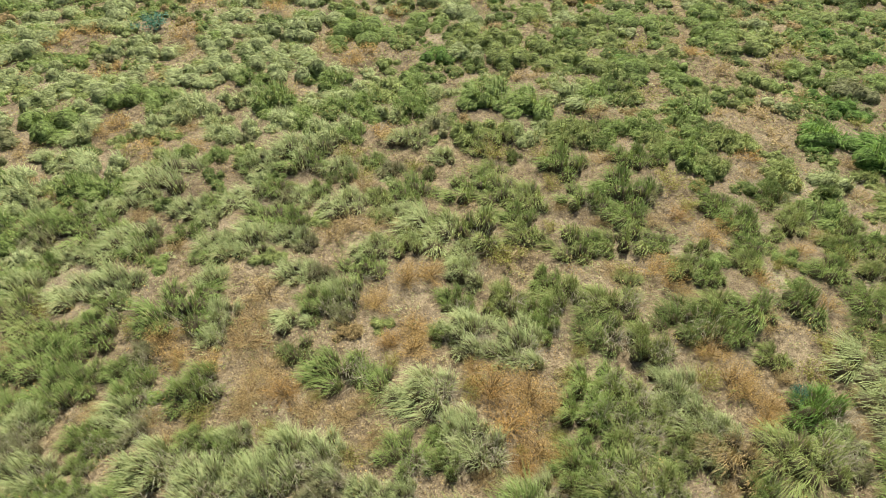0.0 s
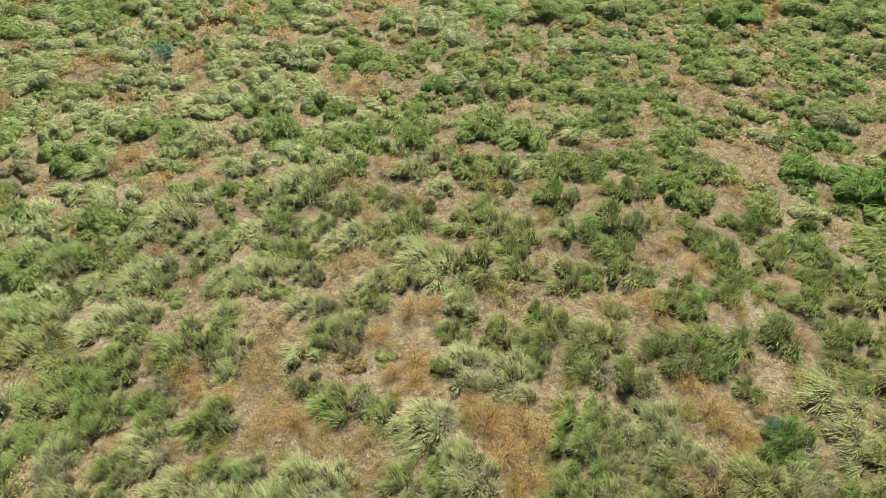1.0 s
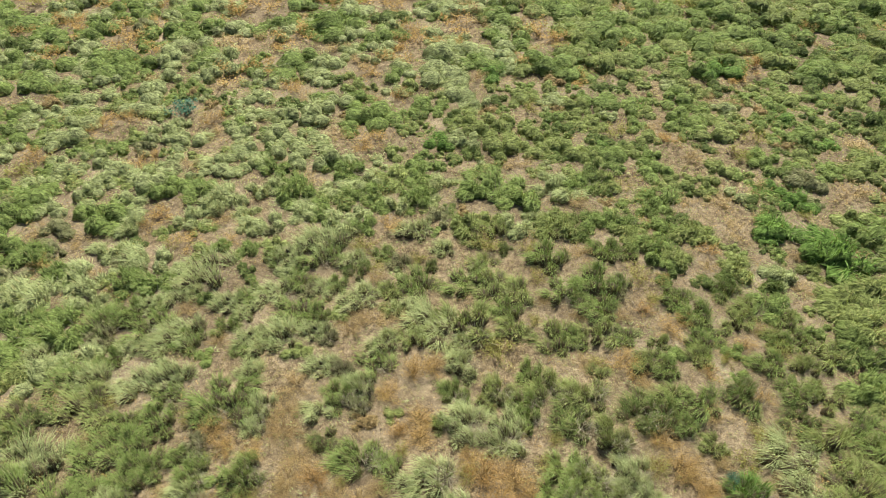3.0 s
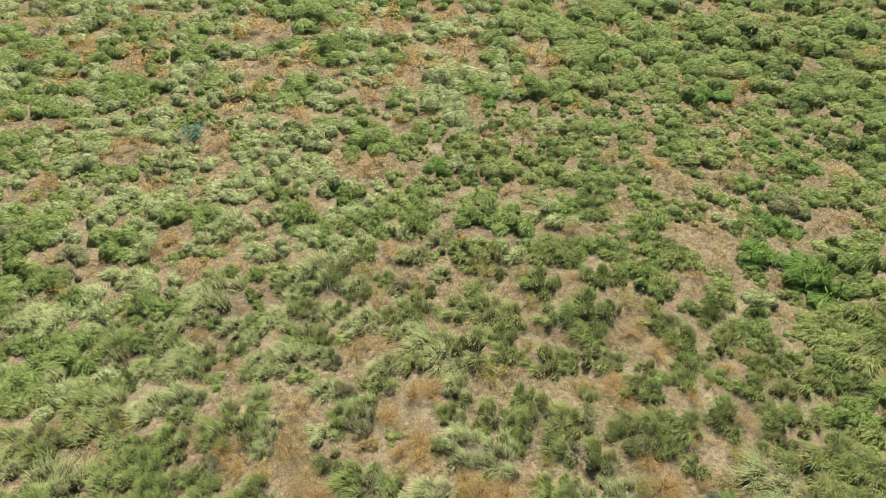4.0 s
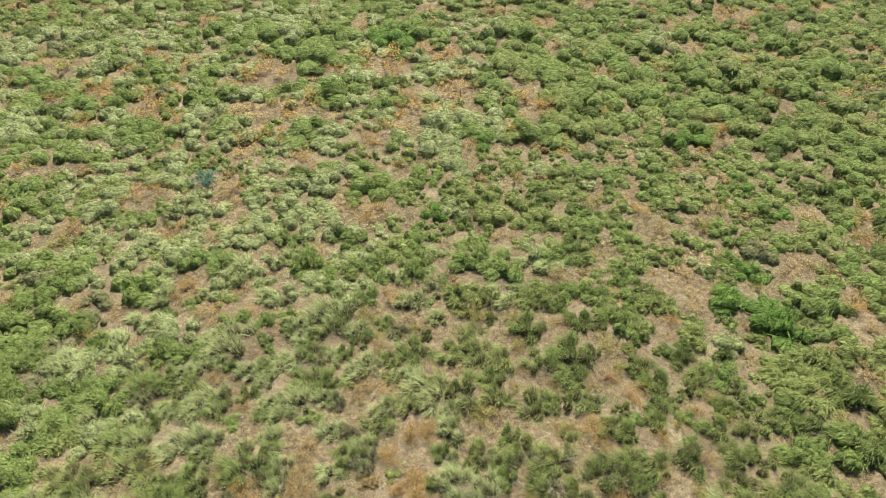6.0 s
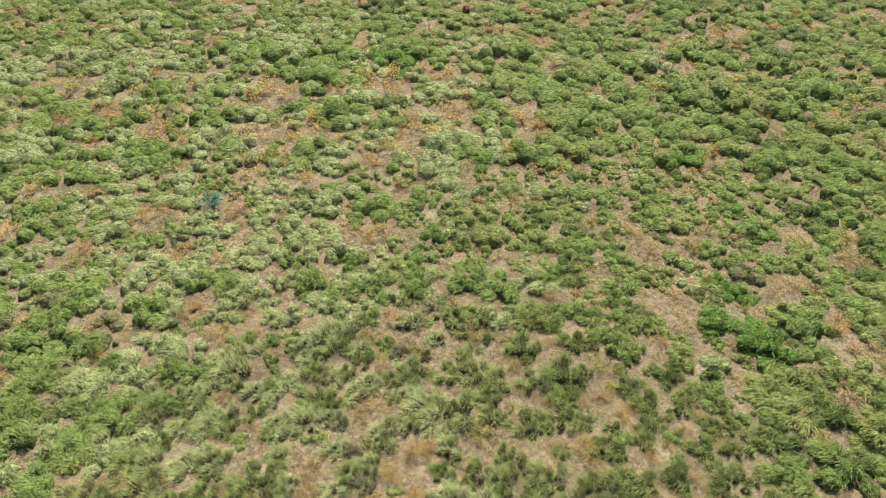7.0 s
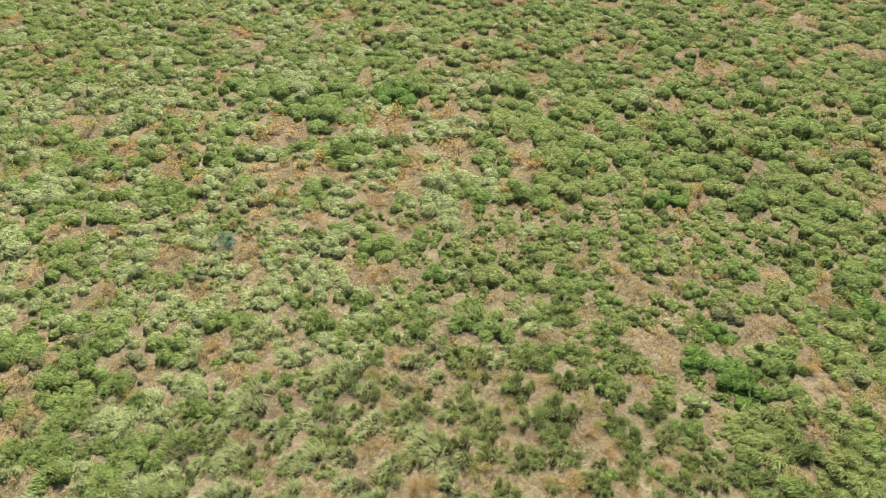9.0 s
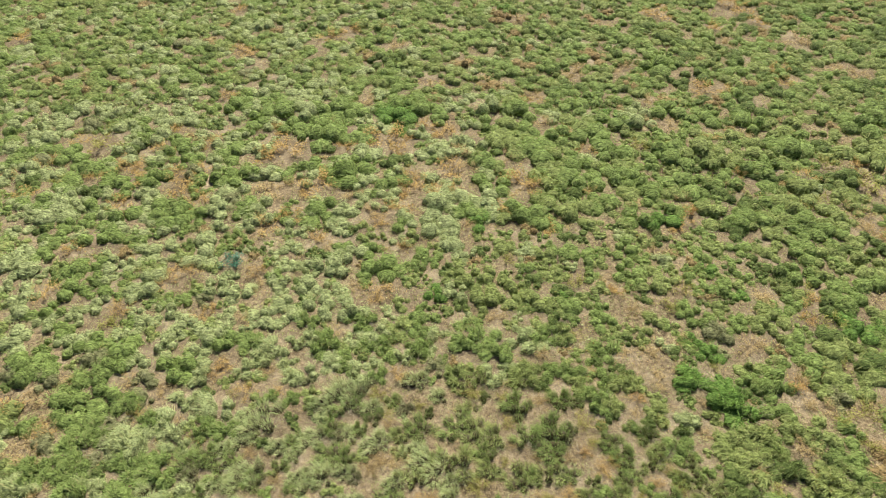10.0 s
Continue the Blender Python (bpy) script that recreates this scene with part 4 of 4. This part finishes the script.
plant('brown', [
    (2.18, 1.96, 0.21), (0.93, 2.01, 0.21), (0.34, 2.05, 0.25), (-0.53, 2.32, 0.22), (-2.12, 2.34, 0.24), (3.38, 2.44, 0.23), (-2.36, 2.51, 0.20),
    (-0.82, 2.52, 0.27), (-1.61, 2.60, 0.28), (-2.90, 2.61, 0.23), (-1.08, 2.61, 0.28), (-0.65, 2.62, 0.23), (3.57, 2.63, 0.19), (3.48, 2.73, 0.23),
    (-1.60, 2.77, 0.33), (2.96, 2.96, 0.24), (-1.52, 3.03, 0.34), (-3.78, 3.16, 0.27), (-1.77, 3.30, 0.40), (3.02, 3.51, 0.31), (-1.73, 3.56, 0.31),
    (-1.69, 3.87, 0.44), (2.35, 3.92, 0.22), (1.70, 4.23, 0.28), (-6.62, 4.28, 0.38), (-2.76, 4.51, 0.29), (5.55, 4.59, 0.42), (-1.15, 4.69, 0.36),
    (3.96, 4.73, 0.25), (-4.58, 4.76, 0.24)])
plant('brown', [
    (-0.86, 4.83, 0.43), (-6.97, 4.83, 0.42), (-0.56, 4.88, 0.31), (-7.19, 4.88, 0.59), (2.26, 4.90, 0.26), (1.77, 4.94, 0.20), (-3.29, 4.99, 0.31),
    (6.55, 5.13, 0.50), (7.86, 5.14, 0.43), (1.31, 5.17, 0.26), (-7.15, 5.19, 0.50), (4.83, 5.40, 0.27), (-7.10, 5.53, 0.41), (-0.93, 5.56, 0.28),
    (-4.73, 5.63, 0.21), (3.69, 5.81, 0.28), (5.83, 5.92, 0.42), (6.89, 5.92, 0.44), (8.26, 5.93, 0.44), (7.23, 5.98, 0.42), (-7.52, 5.99, 0.42),
    (1.97, 6.02, 0.36), (5.01, 6.05, 0.29), (-5.26, 6.37, 0.42), (-7.11, 6.48, 0.43), (-5.92, 6.49, 0.43), (4.30, 6.52, 0.43), (7.10, 6.67, 0.45),
    (-3.31, 6.71, 0.37), (4.73, 6.85, 0.31)])
plant('brown', [
    (1.96, 7.17, 0.46), (4.33, 7.19, 0.46), (3.82, 7.26, 0.32), (6.35, 7.34, 0.57), (4.95, 7.57, 0.41), (-2.10, 7.72, 0.40), (-4.15, 8.02, 0.34),
    (1.21, 8.08, 0.49), (4.15, 8.28, 0.43), (6.97, 8.39, 0.61), (7.09, 8.71, 0.49), (-3.97, 8.89, 0.35), (-1.87, 8.92, 0.37), (3.73, 9.18, 0.38),
    (5.02, 10.07, 0.40), (-1.35, 10.09, 0.33), (-2.63, 10.19, 0.38), (10.62, 10.52, 0.51), (0.59, 10.86, 0.52), (10.41, 10.92, 0.52),
    (3.10, 11.09, 0.52), (10.47, 11.34, 0.71), (-1.67, 11.48, 0.53), (4.74, 11.63, 0.71), (6.27, 11.97, 0.54), (-2.30, 12.14, 0.58),
    (1.79, 12.17, 0.54), (-4.39, 12.36, 0.88), (7.74, 12.44, 0.54), (8.93, 12.45, 0.59)])
plant('brown', [
    (-4.04, 12.48, 0.54), (0.95, 13.38, 0.56), (0.65, 13.76, 0.94), (1.91, 13.77, 0.56), (8.91, 14.94, 0.58), (6.88, 15.36, 0.59),
    (-3.33, 15.43, 0.50), (3.05, 15.48, 0.59), (6.25, 15.51, 0.59), (-2.26, 16.61, 0.60), (6.53, 16.69, 0.61), (3.05, 17.09, 0.61),
    (-0.35, 17.59, 0.91), (1.49, 17.97, 0.63), (-11.79, 18.02, 0.63), (4.50, 18.37, 0.94), (13.92, 18.46, 0.64), (6.08, 18.76, 0.95),
    (13.34, 18.84, 0.64), (-1.59, 20.31, 0.80), (10.12, 20.66, 0.67), (12.86, 20.91, 1.02), (4.00, 21.96, 0.69), (5.95, 22.22, 0.69),
    (2.78, 22.43, 0.86)])
plant('russet', [
    (0.65, 2.13, 0.26), (0.55, 2.51, 0.39), (2.64, 2.52, 0.23), (-1.30, 2.77, 0.33), (0.42, 2.78, 0.40), (-0.46, 3.31, 0.25), (2.60, 5.04, 0.26),
    (3.75, 6.10, 0.29), (6.88, 6.41, 0.43), (7.81, 8.08, 0.36), (3.90, 8.80, 0.35), (6.40, 11.42, 0.57)])
plant('weed', [
    (2.64, 1.96, 0.17), (-0.69, 2.18, 0.22), (0.64, 2.28, 0.13), (-1.38, 2.39, 0.22), (0.92, 2.41, 0.18), (-1.99, 2.56, 0.25), (-1.03, 2.71, 0.14),
    (0.24, 2.84, 0.24), (2.25, 2.89, 0.29), (1.11, 2.95, 0.24), (3.25, 2.97, 0.29), (-0.44, 3.05, 0.20), (-1.39, 3.15, 0.15), (1.23, 3.22, 0.19),
    (3.48, 3.25, 0.25), (0.91, 3.31, 0.15), (-2.85, 3.48, 0.21), (-3.81, 3.65, 0.21), (1.87, 4.23, 0.23), (3.41, 4.24, 0.23), (4.12, 4.37, 0.26),
    (0.69, 4.39, 0.35), (5.76, 4.40, 0.48), (6.39, 4.51, 0.42), (0.52, 4.53, 0.35), (4.06, 4.65, 0.24), (1.21, 4.84, 0.24), (7.61, 5.24, 0.40),
    (2.79, 5.28, 0.29), (-4.42, 5.32, 0.22)])
plant('weed', [
    (1.30, 5.58, 0.28), (2.68, 5.59, 0.39), (4.14, 5.60, 0.34), (7.52, 5.69, 0.52), (-0.95, 5.77, 0.30), (7.89, 5.81, 0.52), (-0.36, 6.00, 0.27),
    (1.23, 6.13, 0.29), (-1.13, 6.17, 0.35), (-3.89, 6.20, 0.22), (0.61, 6.24, 0.42), (5.44, 6.79, 0.31), (7.60, 6.80, 0.46), (7.99, 6.94, 0.46),
    (2.83, 7.62, 0.33), (-6.98, 7.79, 0.47), (8.42, 7.86, 0.59), (8.05, 8.08, 0.48), (4.89, 8.46, 0.44), (8.11, 8.80, 0.49), (5.37, 8.82, 0.52),
    (3.10, 9.17, 0.54), (1.55, 9.76, 0.37), (9.67, 11.77, 0.72), (11.33, 12.35, 0.89), (-9.99, 12.56, 0.54), (2.57, 12.65, 0.54),
    (11.40, 12.95, 0.55), (10.56, 13.45, 0.77), (5.62, 14.20, 0.64)])
plant('weed', [
    (-9.54, 14.22, 0.80), (-2.75, 19.88, 0.65), (10.32, 23.28, 0.71)])
plant('teal', [
    (3.02, 2.77, 0.15), (-4.68, 9.58, 0.51)])

# ---- what nobody could count: grass away from the camera, low tufts, straw ----
known = np.array(spots)


def clear_of(x, y, room):
    """Whether a place keeps clear of the plants already standing (room: share of their radius)."""
    keep = np.ones(len(x), bool)
    for i in range(0, len(x), 4000):
        d2 = (x[i:i + 4000, None] - known[None, :, 0]) ** 2 + (y[i:i + 4000, None] - known[None, :, 1]) ** 2
        keep[i:i + 4000] = (d2 > (room * known[None, :, 2]) ** 2).all(1)
    return keep


def in_plot(x, y):
    """The stretch whose plants are set out one by one above."""
    return (y < 16.6) & (y > 2.2) & (np.abs(x) < np.maximum(0.514 * (y + 4.5), np.where(y > 4.6, 0.514 * (y + 10.2), 0)) - 0.2)


def scatter(rng, n, x0, x1, y0, y1, gap):
    """Random places, no two closer than gap, by a jittered grid."""
    step = gap
    gx, gy = np.meshgrid(np.arange(x0, x1, step), np.arange(y0, y1, step))
    gx = gx + (np.arange(gx.shape[0]) % 2 * 0.5 * step)[:, None] + rng.uniform(-0.38, 0.38, gx.shape) * step
    gy = gy + rng.uniform(-0.38, 0.38, gy.shape) * step
    return gx.ravel(), gy.ravel()


def joined(name, mat, pieces, label, category):
    """One mesh of many small plants: pieces of (verts, quads, tips, along)."""
    v, q, t, al = stacked(*pieces)
    groups = [(f, k) for f, k in ((q, 4), (t, 3)) if len(f)]
    return tagged(new(name, mesh_from(name, v, groups, mat, al, smooth=True)), label, category, kind="stuff")


rng = np.random.default_rng(77)
FIELD = {"pale": "field of pale green grass tufts", "mid": "field of olive grass tufts", "green": "field of fresh green grass tufts", "grey": "scattered grey half-dead grass tufts",
         "dark": "scattered dark green grass tufts", "lush": "scattered bright lush grass tufts", "brown": "scattered withered brown tufts"}


def mixed_kinds(x):
    """Paler on one side of the pasture, where sheen is painted into the colour, greener on the other."""
    n = len(x)
    kinds = np.where((x + rng.normal(size=n) * 4 < 0) & (rng.uniform(0, 1, n) < 0.55), "pale", "mid")
    roll = rng.uniform(0, 1, n)
    kinds = np.where(roll < 0.38, "green", np.where(roll < 0.46, "dark", np.where((roll < 0.58) & (x > 1), "dark", np.where((roll < 0.60) & (x > 2), "lush", kinds))))
    return np.where(roll > 0.95, "brown", kinds)


def fineness(x, y, seen):
    """Number and breadth of blades of a tuft and its bunches, by how close the eye comes."""
    way = math.hypot(x, y)
    if not seen:
        return 40, 0.05, 3
    return (1000, 0.0072, 8) if way < 6 else (330, 0.0135, 4) if way < 8 else (220, 0.017, 3) if way < 13 else (140, 0.021, 3)


# beyond the plot
px, py = scatter(rng, 0, -24, 24, -3, 33, 0.43)
seen = (py > 1.2) & (np.abs(px) < 0.514 * (py + np.minimum(10.2, 2.4 * py + 0.6)) + 0.8) & (py < 26)
use = ~in_plot(px, py) & clear_of(px, py, 0.45) & (rng.uniform(0, 1, len(px)) < np.where(seen, 0.95, 0.5))
px, py, seen = px[use], py[use], seen[use]
for x, y, kind, s in zip(px, py, mixed_kinds(px), seen):
    n, w, k = fineness(x, y, s)
    heap(str(kind), x, y, rng.uniform(0.5, 0.85), n, w, 0.9 if x < 0 else 0.45, k)

# smaller tufts in the gaps of the plot, few on the bare dry places
px, py = scatter(rng, 0, -18, 18, 1.6, 17, 0.27)
use = in_plot(px, py) & clear_of(px, py, 0.45)
all_spots, known = known, np.array(dry_spots)
use &= clear_of(px, py, 0.55) & (rng.uniform(0, 1, len(px)) < np.where(np.hypot(px, py) < 6.5, 0.5, np.where(np.hypot(px, py) < 10, 0.8, 0.9)))
known = all_spots
px, py = px[use], py[use]
for x, y, kind in zip(px, py, mixed_kinds(px)):
    d = rng.uniform(0.22, 0.44) * (1.0 if y < 7 else 1.2)
    n, w, k = fineness(x, y, True)
    heap(str(kind), x, y, d, int(n * d * 1.5), w * 1.3, 0.8 if x < 0 else 0.5, 4)
for kind, pieces in heaps.items():
    joined("grass_field", LEAF[kind], pieces, FIELD[kind], "grass")

# low half-dry tufts and seedlings on the open soil
px, py = scatter(rng, 0, -18, 18, 1.5, 27, 0.125)
ok = clear_of(px, py, 0.34) & (np.abs(px) < 0.514 * (py + 10.2) + 0.5) & (rng.uniform(0, 1, len(px)) < np.where(py < 9, 0.97, np.where(py < 17, 0.9, 0.6)))
low = {}
for x, y in zip(px[ok], py[ok]):
    d = rng.uniform(0.10, 0.30) * (1 if y < 7 else 1.3)
    near = math.hypot(x, y) < 8
    kind = str(rng.choice(["brown", "weed", "mid", "dry", "pale"], p=[0.36, 0.17, 0.19, 0.12, 0.16] if y < 7 else [0.22, 0.22, 0.30, 0.06, 0.20]))
    n = 40 if near else 14
    if kind in ("mid", "pale"):
        v, q, t, al = dome_blades(rng, n, 0.45, 0.035 if near else 0.07, 1, 0.5, 3, inside=False)
    else:
        c = rng.normal(size=(n, 3)) * [0.28, 0.28, 0.14] + [0, 0, 0.18]
        c[:, 2] = np.abs(c[:, 2])
        v, q, al = leaflets(rng, c, 0.066 if near else 0.10)
        t = np.zeros((0, 3), int)
    low.setdefault(kind, []).append((v * d + [x, y, float(lie(x, y))], q, t, al))
LOW = {"brown": "withered tan seedlings on bare soil", "weed": "yellow-green seedlings between the tussocks", "mid": "olive grass seedlings on bare soil",
       "dry": "orange dry seedlings on bare soil", "pale": "pale grass seedlings on bare soil"}
for kind, pieces in low.items():
    joined("low_tufts", LEAF[kind], pieces, LOW[kind], "seedlings")

# straw, broken stalks and dead leaves lying on the soil
count = 170000
y = 1.6 + 24 * rng.uniform(0, 1, count) ** 1.9
x = rng.uniform(-1, 1, count) * (0.514 * (y + 10.2) + 0.3)
keep = clear_of(x, y, 0.34)
x, y = x[keep], y[keep]
n = len(x)
a, size = rng.uniform(0, 2 * np.pi, n), rng.uniform(0.012, 0.048, n) * (1 + y / 25)
z = lie(x, y) + rng.uniform(0.004, 0.03, n)
p0 = np.column_stack([x, y, z])
p2 = p0 + np.column_stack([np.cos(a) * size, np.sin(a) * size, rng.uniform(-0.01, 0.025, n)])
p1 = (p0 + p2) / 2 + np.column_stack([np.zeros(n), np.zeros(n), rng.uniform(0, 0.02, n)])
width = rng.uniform(0.003, 0.008, n) * (1 + y / 10)
joined("straw_litter", LITTER, [ribbons(rng, p0, p1, p2, width, 1, (0, 0, 1.0), 0.6)], "bleached straw and dead leaves strewn on the soil", "straw litter")
